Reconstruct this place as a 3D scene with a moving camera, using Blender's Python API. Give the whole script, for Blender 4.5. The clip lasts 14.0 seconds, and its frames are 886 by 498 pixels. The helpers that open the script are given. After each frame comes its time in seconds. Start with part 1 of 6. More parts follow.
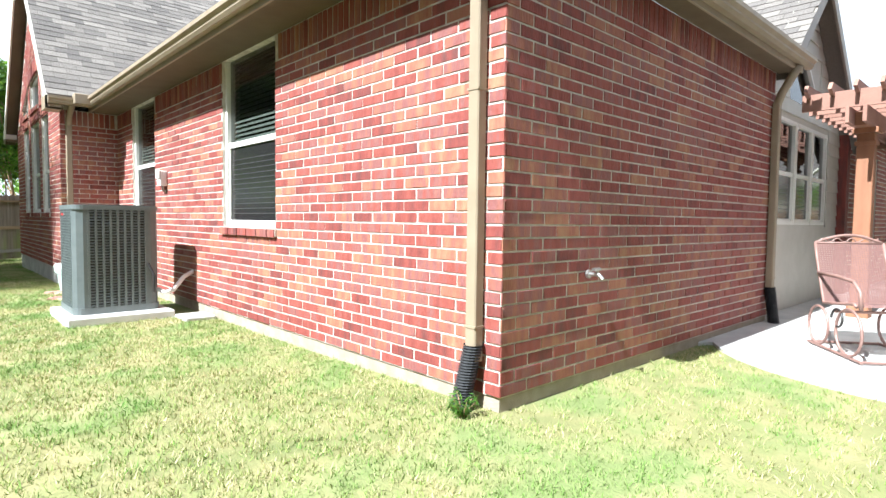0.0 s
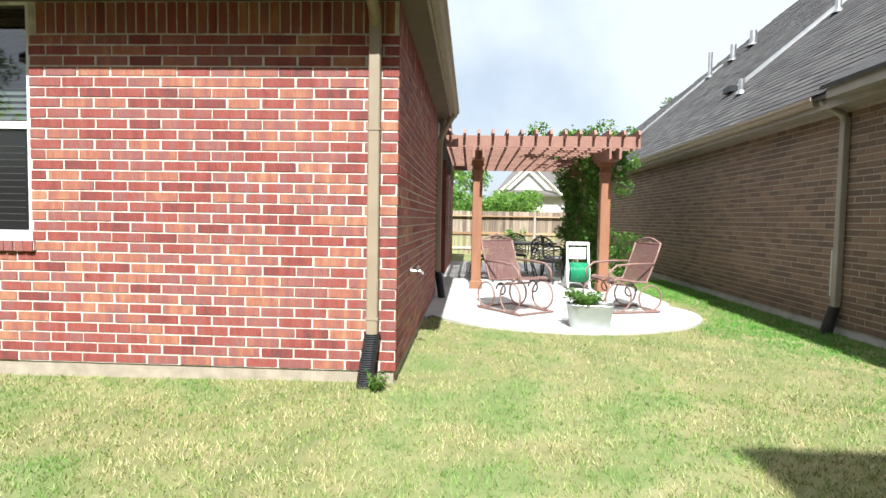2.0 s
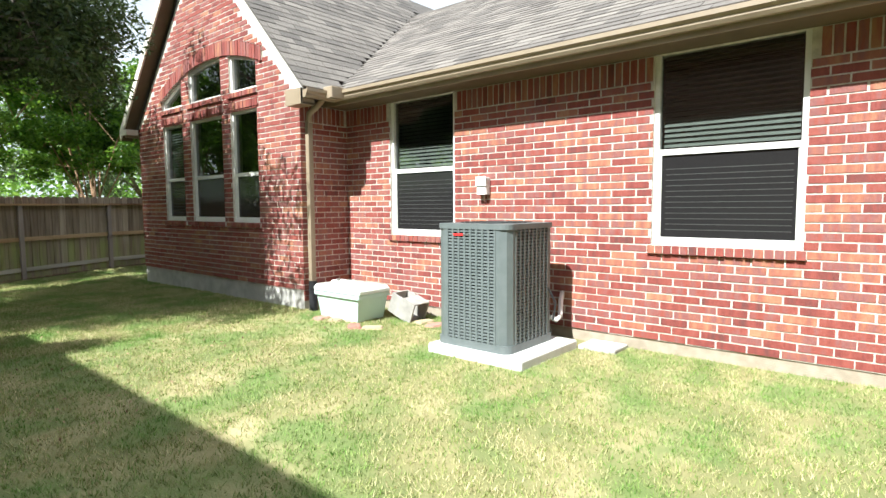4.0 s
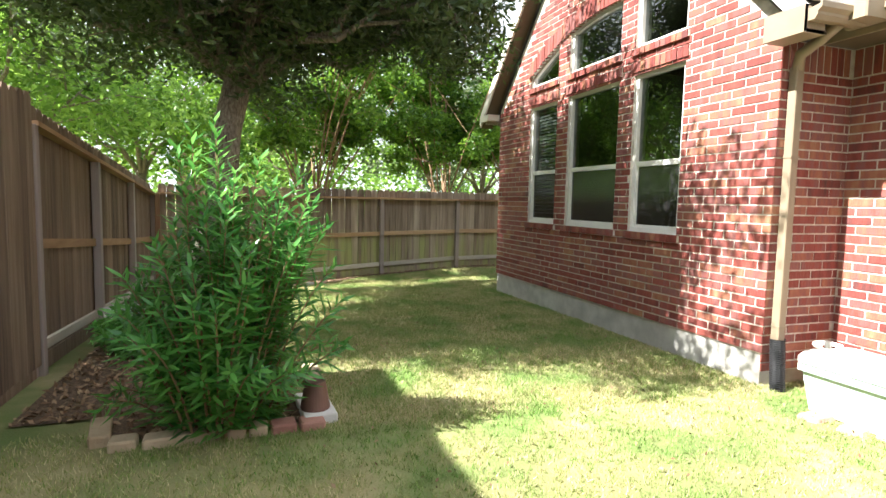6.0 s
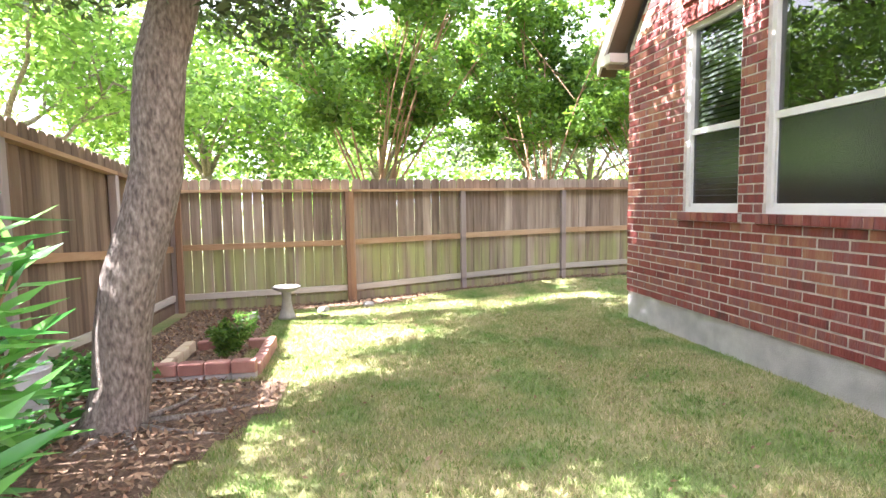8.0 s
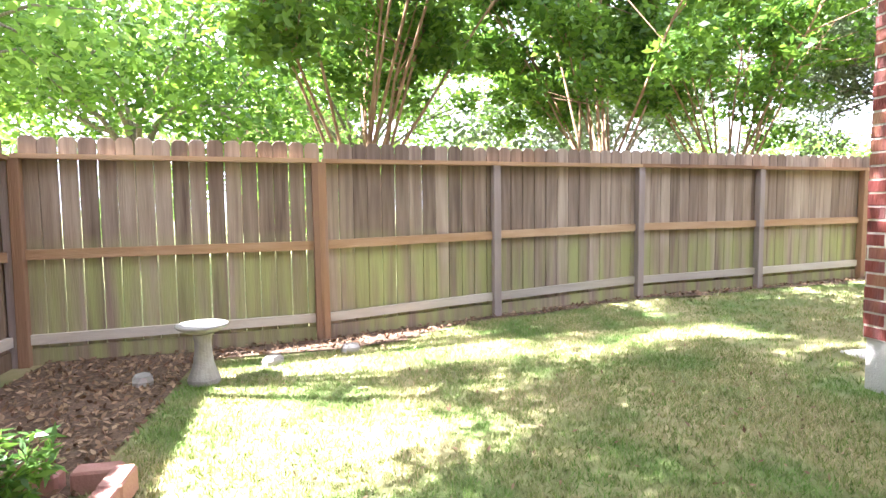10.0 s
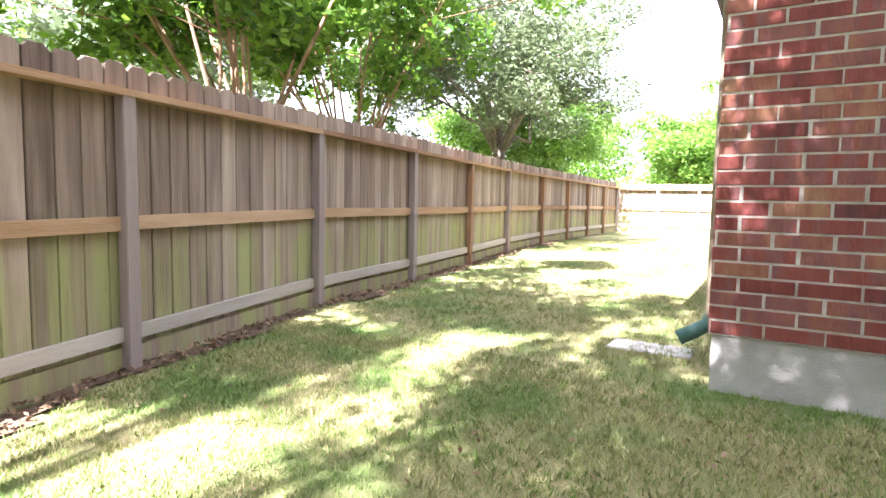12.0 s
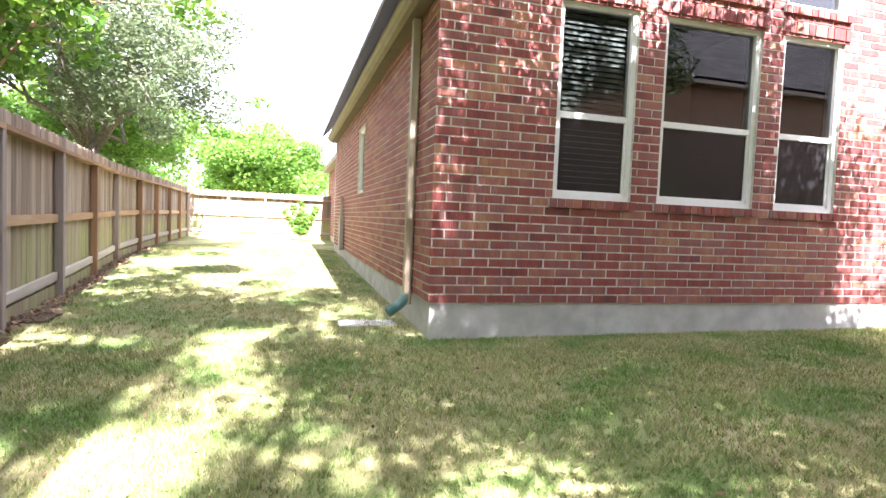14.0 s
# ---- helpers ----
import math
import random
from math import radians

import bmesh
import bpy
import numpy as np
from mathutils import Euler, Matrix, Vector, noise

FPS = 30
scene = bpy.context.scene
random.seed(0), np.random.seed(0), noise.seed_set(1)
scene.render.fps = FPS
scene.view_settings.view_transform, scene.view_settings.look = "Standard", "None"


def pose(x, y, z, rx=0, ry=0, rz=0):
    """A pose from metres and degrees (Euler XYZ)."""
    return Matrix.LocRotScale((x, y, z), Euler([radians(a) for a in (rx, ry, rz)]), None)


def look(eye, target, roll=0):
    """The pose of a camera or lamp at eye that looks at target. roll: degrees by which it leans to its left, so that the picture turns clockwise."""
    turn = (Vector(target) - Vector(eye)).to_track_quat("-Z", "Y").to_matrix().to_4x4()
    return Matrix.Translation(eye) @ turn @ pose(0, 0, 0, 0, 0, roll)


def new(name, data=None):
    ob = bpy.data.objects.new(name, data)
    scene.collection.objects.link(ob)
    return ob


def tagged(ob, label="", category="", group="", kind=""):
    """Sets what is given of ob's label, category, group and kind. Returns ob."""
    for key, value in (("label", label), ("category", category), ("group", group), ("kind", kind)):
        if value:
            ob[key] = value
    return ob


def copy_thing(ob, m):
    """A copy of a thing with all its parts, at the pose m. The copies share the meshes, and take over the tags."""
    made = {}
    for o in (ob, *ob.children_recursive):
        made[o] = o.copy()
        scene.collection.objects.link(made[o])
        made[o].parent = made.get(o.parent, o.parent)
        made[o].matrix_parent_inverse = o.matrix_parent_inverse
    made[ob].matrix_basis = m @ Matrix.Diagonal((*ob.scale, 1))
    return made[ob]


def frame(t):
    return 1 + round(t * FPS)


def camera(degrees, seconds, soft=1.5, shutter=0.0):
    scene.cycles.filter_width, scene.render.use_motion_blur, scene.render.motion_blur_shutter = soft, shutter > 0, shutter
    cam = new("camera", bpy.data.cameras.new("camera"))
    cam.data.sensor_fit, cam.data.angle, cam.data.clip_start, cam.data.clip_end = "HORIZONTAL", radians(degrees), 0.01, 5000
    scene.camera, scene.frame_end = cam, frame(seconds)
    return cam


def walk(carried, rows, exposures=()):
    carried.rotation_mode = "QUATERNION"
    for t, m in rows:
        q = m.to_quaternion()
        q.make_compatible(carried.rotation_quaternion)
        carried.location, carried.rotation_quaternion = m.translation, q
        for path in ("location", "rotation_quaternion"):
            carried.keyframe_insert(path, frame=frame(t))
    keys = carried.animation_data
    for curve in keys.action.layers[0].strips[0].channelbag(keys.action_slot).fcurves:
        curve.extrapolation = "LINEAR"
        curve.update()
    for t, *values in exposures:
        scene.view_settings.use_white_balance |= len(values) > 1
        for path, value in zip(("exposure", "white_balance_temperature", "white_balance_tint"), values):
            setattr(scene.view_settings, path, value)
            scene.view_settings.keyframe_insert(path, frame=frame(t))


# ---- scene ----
cam = camera(77.1, 14.0)
PATH = [
    (0, (2.091, -2.41, 1.278), (0.629, -1.048, 1.176), 0.7),
    (0.5, (2.144, -2.85, 1.462), (1.332, -1.027, 1.33), 1.4),
    (1, (1.837, -3.196, 1.482), (1.482, -1.232, 1.357), 1.5),
    (1.5, (1.337, -3.662, 1.455), (1.177, -1.672, 1.34), 1.2),
    (2, (0.548, -4.089, 1.398), (0.449, -2.094, 1.291), 1.0),
    (2.5, (-0.149, -4.618, 1.45), (-0.53, -2.657, 1.342), 0.6),
    (3, (-0.684, -4.939, 1.511), (-1.493, -3.116, 1.37), 0.0),
    (3.5, (-1.388, -5.149, 1.542), (-2.472, -3.474, 1.396), -0.0),
    (4, (-2.095, -5.399, 1.571), (-3.389, -3.882, 1.416), -0.4),
    (4.2, (-2.398, -5.424, 1.586), (-3.782, -3.989, 1.423), -0.2),
    (6.3, (-5.518, -4.667, 1.619), (-7.432, -4.115, 1.448), 0.4),
    (6.5, (-5.764, -4.553, 1.618), (-7.694, -4.056, 1.446), -0.3),
    (7, (-6.374, -4.364, 1.556), (-8.318, -3.923, 1.389), -0.3),
    (7.5, (-7.117, -4.123, 1.52), (-9.07, -3.728, 1.354), -0.5),
    (8, (-7.87, -3.919, 1.455), (-9.839, -3.609, 1.288), -0.8),
    (8.2, (-8.208, -3.891, 1.427), (-10.183, -3.624, 1.263), -1.2),
    (10.3, (-11.543, -3.904, 1.144), (-13.483, -3.437, 1.004), -0.4),
    (10.5, (-11.765, -3.913, 1.116), (-13.682, -3.36, 0.979), -0.7),
    (11, (-12.364, -3.897, 1.116), (-14.144, -3.0, 0.95), 0.0),
    (11.5, (-12.997, -3.939, 1.106), (-14.521, -2.655, 0.936), 0.4),
    (12, (-13.581, -4.016, 1.062), (-14.612, -2.31, 0.897), 1.2),
    (12.5, (-14.098, -4.234, 1.03), (-14.74, -2.346, 0.874), 1.2),
    (13, (-14.503, -4.535, 0.998), (-14.712, -2.551, 0.853), 1.8),
    (13.5, (-14.833, -4.825, 1.058), (-14.598, -2.843, 0.927), 2.1),
    (14, (-15.015, -5.26, 1.097), (-14.473, -3.337, 0.995), 2.4),
]
walk(cam, [(t, look(eye, target, roll)) for t, eye, target, roll in PATH],
     [(0, 1.66, 5600, 5), (0.7, 1.3, 5750, 6), (1.5, 1.1, 5850, 6), (3.0, 1.14, 5900, 5), (4.2, 1.4, 5900, 4), (6.4, 2.4, 6200, 10), (8.0, 3.45, 5900, 22), (10.3, 3.45, 5750, 22), (12.0, 3.2, 5800, 23), (14, 3.1, 5800, 23)])

# ---- light: midday sun from the south, thin bright haze ----
SUN_FROM = Vector((0.045, -1.0, 1.13)).normalized()
world = bpy.data.worlds.new("sky")
scene.world = world
world.use_nodes = True
wn, wl = world.node_tree.nodes, world.node_tree.links
sky = wn.new("ShaderNodeTexSky")
sky.sky_type, sky.sun_disc = "NISHITA", False
sky.sun_elevation = math.asin(SUN_FROM.z)
sky.sun_rotation = math.atan2(SUN_FROM.x, SUN_FROM.y)
sky.dust_density = 2.0
cloud_co = wn.new("ShaderNodeTexCoord")
cloud_noise = wn.new("ShaderNodeTexNoise")
cloud_noise.inputs["Scale"].default_value = 2.2
cloud_noise.inputs["Detail"].default_value = 7
cloud_ramp = wn.new("ShaderNodeValToRGB")
cloud_ramp.color_ramp.elements[0].position, cloud_ramp.color_ramp.elements[1].position = 0.36, 0.52
cloud_ramp.color_ramp.elements[0].color = (0.6, 0.6, 0.6, 1)
cloud_mix = wn.new("ShaderNodeMixRGB")
cloud_mix.inputs[2].default_value = (9.5, 9.7, 10.0, 1)
wl.new(cloud_co.outputs["Generated"], cloud_noise.inputs["Vector"])
wl.new(cloud_noise.outputs["Fac"], cloud_ramp.inputs["Fac"])
wl.new(cloud_ramp.outputs["Color"], cloud_mix.inputs[0])
wl.new(sky.outputs[0], cloud_mix.inputs[1])
wl.new(cloud_mix.outputs[0], wn["Background"].inputs[0])
wn["Background"].inputs[1].default_value = 0.05
sun = new("sun", bpy.data.lights.new("sun", "SUN"))
sun.data.energy, sun.data.angle, sun.data.color = 5.0, radians(0.55), (1.0, 0.95, 0.87)
sun.matrix_world = look(SUN_FROM * 30, (0, 0, 0))


# ---- materials ----
def mat(name, ramp, scale=8.0, detail=6.0, rough=0.8, bump=0.0, bump_scale=60.0, metal=0.0, per_piece=0.0,
        stretch=(1, 1, 1), big=0.0, big_scale=0.6, big_col=(0.2, 0.2, 0.2), spec=0.5, coat=0.0, algae=None):
    """Noise through a colour ramp; per_piece shifts it for each piece; big adds wide stains of big_col."""
    m = bpy.data.materials.new(name)
    m.use_nodes = True
    n, l = m.node_tree.nodes, m.node_tree.links
    b = n["Principled BSDF"]
    b.inputs["Roughness"].default_value, b.inputs["Metallic"].default_value = rough, metal
    b.inputs["Specular IOR Level"].default_value = spec
    b.inputs["Coat Weight"].default_value = coat
    geo = n.new("ShaderNodeNewGeometry")
    mp = n.new("ShaderNodeMapping")
    mp.inputs["Scale"].default_value = stretch
    l.new(geo.outputs["Position"], mp.inputs["Vector"])
    tex = n.new("ShaderNodeTexNoise")
    tex.inputs["Scale"].default_value, tex.inputs["Detail"].default_value = scale, detail
    l.new(mp.outputs["Vector"], tex.inputs["Vector"])
    fac = tex.outputs["Fac"]
    if per_piece:
        info = n.new("ShaderNodeObjectInfo")
        add = n.new("ShaderNodeMath")
        add.operation = "ADD"
        l.new(info.outputs["Random"], add.inputs[0])
        l.new(geo.outputs["Random Per Island"], add.inputs[1])
        fr = n.new("ShaderNodeMath")
        fr.operation = "FRACT"
        l.new(add.outputs[0], fr.inputs[0])
        mx = n.new("ShaderNodeMix")
        mx.inputs[0].default_value = per_piece
        l.new(fac, mx.inputs[2])
        l.new(fr.outputs[0], mx.inputs[3])
        fac = mx.outputs[0]
    cr = n.new("ShaderNodeValToRGB")
    el = cr.color_ramp.elements
    while len(el) < len(ramp):
        el.new(0.5)
    for e, (p, c) in zip(el, ramp):
        e.position, e.color = p, (*c, 1)
    l.new(fac, cr.inputs["Fac"])
    col = cr.outputs["Color"]
    if big:
        t2 = n.new("ShaderNodeTexNoise")
        t2.inputs["Scale"].default_value, t2.inputs["Detail"].default_value = big_scale, 5
        l.new(geo.outputs["Position"], t2.inputs["Vector"])
        r2 = n.new("ShaderNodeValToRGB")
        r2.color_ramp.elements[0].position, r2.color_ramp.elements[1].position = 0.45, 0.65
        r2.color_ramp.elements[1].color = (big, big, big, 1)
        l.new(t2.outputs["Fac"], r2.inputs["Fac"])
        mc = n.new("ShaderNodeMixRGB")
        mc.inputs[2].default_value = (*big_col, 1)
        l.new(r2.outputs["Color"], mc.inputs[0])
        l.new(col, mc.inputs[1])
        col = mc.outputs[0]
    if algae:
        sep = n.new("ShaderNodeSeparateXYZ")
        l.new(geo.outputs["Position"], sep.inputs[0])
        band = n.new("ShaderNodeMapRange")
        for i, val in enumerate((1.02, 0.70, 0.0, 0.9)):
            band.inputs[i + 1].default_value = val
        l.new(sep.outputs["Z"], band.inputs[0])
        t4 = n.new("ShaderNodeTexNoise")
        t4.inputs["Scale"].default_value, t4.inputs["Detail"].default_value = 2.2, 6
        l.new(mp.outputs["Vector"], t4.inputs["Vector"])
        r4 = n.new("ShaderNodeValToRGB")
        r4.color_ramp.elements[0].position, r4.color_ramp.elements[1].position = 0.36, 0.60
        l.new(t4.outputs["Fac"], r4.inputs["Fac"])
        both = n.new("ShaderNodeMath")
        both.operation = "MULTIPLY"
        l.new(band.outputs[0], both.inputs[0])
        l.new(r4.outputs["Color"], both.inputs[1])
        ma = n.new("ShaderNodeMixRGB")
        ma.inputs[2].default_value = (*algae, 1)
        l.new(both.outputs[0], ma.inputs[0])
        l.new(col, ma.inputs[1])
        col = ma.outputs[0]
    l.new(col, b.inputs["Base Color"])
    if bump:
        t3 = n.new("ShaderNodeTexNoise")
        t3.inputs["Scale"].default_value, t3.inputs["Detail"].default_value = bump_scale, 4
        l.new(mp.outputs["Vector"], t3.inputs["Vector"])
        bp = n.new("ShaderNodeBump")
        bp.inputs["Strength"].default_value, bp.inputs["Distance"].default_value = bump, 0.01
        l.new(t3.outputs["Fac"], bp.inputs["Height"])
        l.new(bp.outputs["Normal"], b.inputs["Normal"])
    return m


def leaf_mat(name, dark, light, through_light=0.35, rough=0.45):
    """Leaves: colour by leaf, some light passing through."""
    m = mat(name, [(0.25, dark), (0.75, light)], scale=1.3, per_piece=0.6, rough=rough)
    n, l = m.node_tree.nodes, m.node_tree.links
    b = n["Principled BSDF"]
    tr = n.new("ShaderNodeBsdfTranslucent")
    src = b.inputs["Base Color"].links[0].from_socket
    hs = n.new("ShaderNodeHueSaturation")
    hs.inputs["Value"].default_value, hs.inputs["Hue"].default_value = 1.7, 0.48
    l.new(src, hs.inputs["Color"])
    l.new(hs.outputs[0], tr.inputs["Color"])
    ms = n.new("ShaderNodeMixShader")
    ms.inputs[0].default_value = through_light
    l.new(b.outputs[0], ms.inputs[1])
    l.new(tr.outputs[0], ms.inputs[2])
    l.new(ms.outputs[0], n["Material Output"].inputs["Surface"])
    return m


BRICK = mat("red_brick", [(0.18, (0.11, 0.048, 0.046)), (0.33, (0.22, 0.054, 0.046)), (0.45, (0.28, 0.075, 0.058)),
                          (0.55, (0.24, 0.098, 0.092)), (0.66, (0.33, 0.122, 0.08)), (0.84, (0.42, 0.235, 0.135))],
            scale=8, detail=8, per_piece=0.42, rough=0.75, bump=1.0, bump_scale=45, stretch=(1.8, 1.8, 0.45), spec=0.35)
BRICK_BROWN = mat("brown_brick", [(0.1, (0.10, 0.068, 0.05)), (0.5, (0.175, 0.112, 0.075)), (0.9, (0.25, 0.165, 0.11))],
                  scale=9, per_piece=0.6, rough=0.85, bump=0.5)
MORTAR = mat("mortar", [(0.3, (0.46, 0.42, 0.365)), (0.7, (0.74, 0.69, 0.61))], scale=14, rough=0.95, bump=0.8, bump_scale=150)
MORTAR_BROWN = mat("grey_mortar", [(0.3, (0.34, 0.29, 0.235)), (0.7, (0.45, 0.39, 0.325))], scale=30, rough=0.95, bump=0.6)
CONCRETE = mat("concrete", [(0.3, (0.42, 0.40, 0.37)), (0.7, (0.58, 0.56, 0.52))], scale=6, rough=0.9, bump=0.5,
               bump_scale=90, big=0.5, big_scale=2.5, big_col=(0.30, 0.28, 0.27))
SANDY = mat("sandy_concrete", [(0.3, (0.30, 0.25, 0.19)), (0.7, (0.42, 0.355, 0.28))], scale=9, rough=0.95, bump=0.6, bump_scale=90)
PATIO = mat("patio_concrete", [(0.3, (0.40, 0.385, 0.37)), (0.7, (0.54, 0.52, 0.49))], scale=3, rough=0.9, bump=0.4, bump_scale=120)
SHINGLE = mat("shingle", [(0.1, (0.095, 0.085, 0.08)), (0.5, (0.17, 0.15, 0.135)), (0.9, (0.25, 0.225, 0.20))],
              scale=40, per_piece=0.55, rough=0.95, bump=0.7, bump_scale=300)
SHINGLE_GREY = mat("grey_shingle", [(0.1, (0.05, 0.046, 0.046)), (0.5, (0.09, 0.083, 0.082)), (0.9, (0.14, 0.132, 0.125))],
                   scale=40, per_piece=0.55, rough=0.95, bump=0.7, bump_scale=300)
TRIM = mat("tan_paint", [(0.3, (0.27, 0.21, 0.145)), (0.7, (0.32, 0.255, 0.18))], scale=5, rough=0.5, bump=0.1)
# the tan of the trim, darkened to carry the shade under the eaves
SOFFIT = mat("shade_tan_soffit", [(0.3, (0.10, 0.07, 0.04)), (0.7, (0.125, 0.09, 0.053))], scale=5, rough=0.7)
TRIM_GREY = mat("grey_brown_paint", [(0.3, (0.27, 0.24, 0.20)), (0.7, (0.33, 0.29, 0.25))], scale=5, rough=0.5)
CREAM = mat("cream_paint", [(0.3, (0.66, 0.62, 0.54)), (0.7, (0.74, 0.70, 0.62))], scale=4, rough=0.6)
SIDING = mat("siding_paint", [(0.3, (0.50, 0.47, 0.42)), (0.7, (0.56, 0.53, 0.48))], scale=4, rough=0.7)
VINYL = mat("white_vinyl", [(0.3, (0.74, 0.72, 0.68)), (0.7, (0.80, 0.78, 0.75))], scale=6, rough=0.4)
SCREEN = mat("solar_screen", [(0.3, (0.016, 0.0155, 0.016)), (0.7, (0.024, 0.023, 0.024))], scale=200, rough=0.16, spec=0.6)
BLIND_LINE = mat("screened_blind", [(0.3, (0.045, 0.045, 0.043)), (0.7, (0.06, 0.06, 0.058))], scale=8, rough=0.6)
BLIND = mat("blind_slat", [(0.3, (0.22, 0.22, 0.20)), (0.7, (0.27, 0.27, 0.25))], scale=8, rough=0.6)
# near-black base colour stands in for the lack of light indoors
DARK = mat("unlit_room_black", [(0.3, (0.03, 0.028, 0.026)), (0.7, (0.05, 0.045, 0.04))], rough=0.9)
# browner cedar, its colour also darkened for the shaded side of the south fence
FENCE_BROWN_SHADE = mat("brown_cedar_shade", [(0.22, (0.075, 0.048, 0.032)), (0.5, (0.18, 0.125, 0.084)), (0.78, (0.30, 0.22, 0.155))], scale=7, detail=9,
                  per_piece=0.36, rough=0.9, bump=0.6, bump_scale=40, stretch=(3, 3, 0.18), big=0.35, big_scale=1.3, big_col=(0.15, 0.09, 0.05))
FENCE = mat("weathered_cedar", [(0.22, (0.115, 0.082, 0.060)), (0.5, (0.27, 0.208, 0.160)), (0.78, (0.47, 0.385, 0.30))], scale=7, detail=9,
            per_piece=0.36, rough=0.9, bump=0.6, bump_scale=40, stretch=(3, 3, 0.18), big=0.35, big_scale=1.3, big_col=(0.24, 0.17, 0.11), algae=(0.34, 0.36, 0.14))
PALE_RAIL = mat("bleached_cedar", [(0.2, (0.38, 0.34, 0.28)), (0.8, (0.58, 0.53, 0.45))], scale=6, per_piece=0.4, rough=0.9, bump=0.5, bump_scale=40,
                stretch=(0.4, 0.4, 3))
RAIL = mat("brown_cedar_rail", [(0.2, (0.20, 0.11, 0.06)), (0.5, (0.38, 0.235, 0.125)), (0.8, (0.52, 0.37, 0.23))], scale=6,
           per_piece=0.5, rough=0.9, bump=0.6, bump_scale=40, stretch=(0.4, 0.4, 3))
POST = mat("fence_post_wood", [(0.15, (0.24, 0.14, 0.085)), (0.45, (0.34, 0.20, 0.11)), (0.55, (0.29, 0.235, 0.215)), (0.85, (0.41, 0.36, 0.335))], scale=6,
           per_piece=0.75, rough=0.9, bump=0.6, bump_scale=40, stretch=(3, 3, 0.2))
PERGOLA = mat("stained_cedar", [(0.2, (0.22, 0.095, 0.05)), (0.8, (0.32, 0.15, 0.08))], scale=6, rough=0.65, bump=0.3,
              bump_scale=40, stretch=(2, 2, 0.3))
PERGOLA_TOP = mat("faded_cedar", [(0.2, (0.23, 0.115, 0.085)), (0.8, (0.33, 0.18, 0.135))], scale=6, rough=0.8, bump=0.3,
                  per_piece=0.3)
BARK = mat("bark", [(0.3, (0.09, 0.072, 0.058)), (0.5, (0.20, 0.168, 0.135)), (0.72, (0.34, 0.30, 0.25))], scale=36, detail=7, rough=0.95,
           bump=1.0, bump_scale=46, stretch=(1.3, 1.3, 0.55))
STEM = mat("stem_bark", [(0.3, (0.20, 0.11, 0.06)), (0.7, (0.40, 0.26, 0.16))], scale=9, rough=0.9, bump=0.4, stretch=(1, 1, 0.3))
AC_GREY = mat("ac_cabinet_paint", [(0.3, (0.115, 0.135, 0.135)), (0.7, (0.14, 0.16, 0.16))], scale=10, rough=0.45)
AC_DARK = mat("ac_coil", [(0.3, (0.015, 0.016, 0.016)), (0.7, (0.03, 0.03, 0.03))], scale=60, rough=0.8)
PAD = mat("pad_concrete", [(0.3, (0.60, 0.59, 0.57)), (0.7, (0.70, 0.69, 0.66))], scale=9, rough=0.9, bump=0.3)
RUBBER = mat("black_pipe", [(0.3, (0.018, 0.018, 0.02)), (0.7, (0.03, 0.03, 0.032))], rough=0.45)
METAL = mat("grey_metal", [(0.3, (0.42, 0.41, 0.40)), (0.7, (0.52, 0.51, 0.50))], rough=0.35, metal=0.9)
GALV = mat("galvanised_steel", [(0.2, (0.46, 0.49, 0.48)), (0.8, (0.60, 0.63, 0.61))], scale=12, rough=0.42, metal=0.75)
ROCKER = mat("rose_brown_steel", [(0.3, (0.20, 0.115, 0.095)), (0.7, (0.28, 0.17, 0.145))], scale=20, rough=0.5)
SLING = mat("rose_mesh", [(0.3, (0.15, 0.075, 0.065)), (0.7, (0.21, 0.115, 0.10))], scale=60, rough=0.7)
IRON = mat("black_iron", [(0.3, (0.018, 0.016, 0.016)), (0.7, (0.035, 0.03, 0.03))], scale=20, rough=0.4)
PLASTIC = mat("white_plastic", [(0.3, (0.68, 0.67, 0.64)), (0.7, (0.76, 0.75, 0.72))], rough=0.5)
AQUA = mat("pale_aqua_plastic", [(0.3, (0.52, 0.68, 0.62)), (0.7, (0.58, 0.74, 0.68))], rough=0.4, scale=3)
AQUA_LID = mat("pale_lid_plastic", [(0.3, (0.66, 0.73, 0.68)), (0.7, (0.72, 0.78, 0.73))], rough=0.4, scale=3)
GREEN_HOSE = mat("green_hose", [(0.3, (0.015, 0.20, 0.09)), (0.7, (0.03, 0.30, 0.14))], rough=0.4)
GREEN_PIPE = mat("faded_green_pipe", [(0.3, (0.06, 0.15, 0.14)), (0.7, (0.10, 0.20, 0.18))], rough=0.6)
RED_MARK = mat("red_badge", [(0.3, (0.45, 0.03, 0.03)), (0.7, (0.5, 0.04, 0.04))], rough=0.4)
POT = mat("brown_pot", [(0.3, (0.13, 0.065, 0.05)), (0.7, (0.18, 0.095, 0.075))], scale=8, rough=0.6)
STONE = mat("limestone", [(0.2, (0.36, 0.27, 0.17)), (0.8, (0.55, 0.45, 0.31))], scale=7, per_piece=0.4, rough=0.9, bump=0.8, bump_scale=40)
PAVER = mat("red_paver", [(0.2, (0.30, 0.14, 0.11)), (0.8, (0.44, 0.24, 0.19))], scale=12, per_piece=0.4, rough=0.9, bump=0.5)
MULCH = mat("leaf_litter", [(0.2, (0.045, 0.028, 0.018)), (0.5, (0.12, 0.075, 0.045)), (0.8, (0.22, 0.15, 0.09))], scale=45, rough=1.0,
            bump=1.0, bump_scale=70)
LITTER = mat("dead_leaf", [(0.1, (0.14, 0.075, 0.04)), (0.9, (0.36, 0.25, 0.15))], per_piece=0.8, rough=0.9)
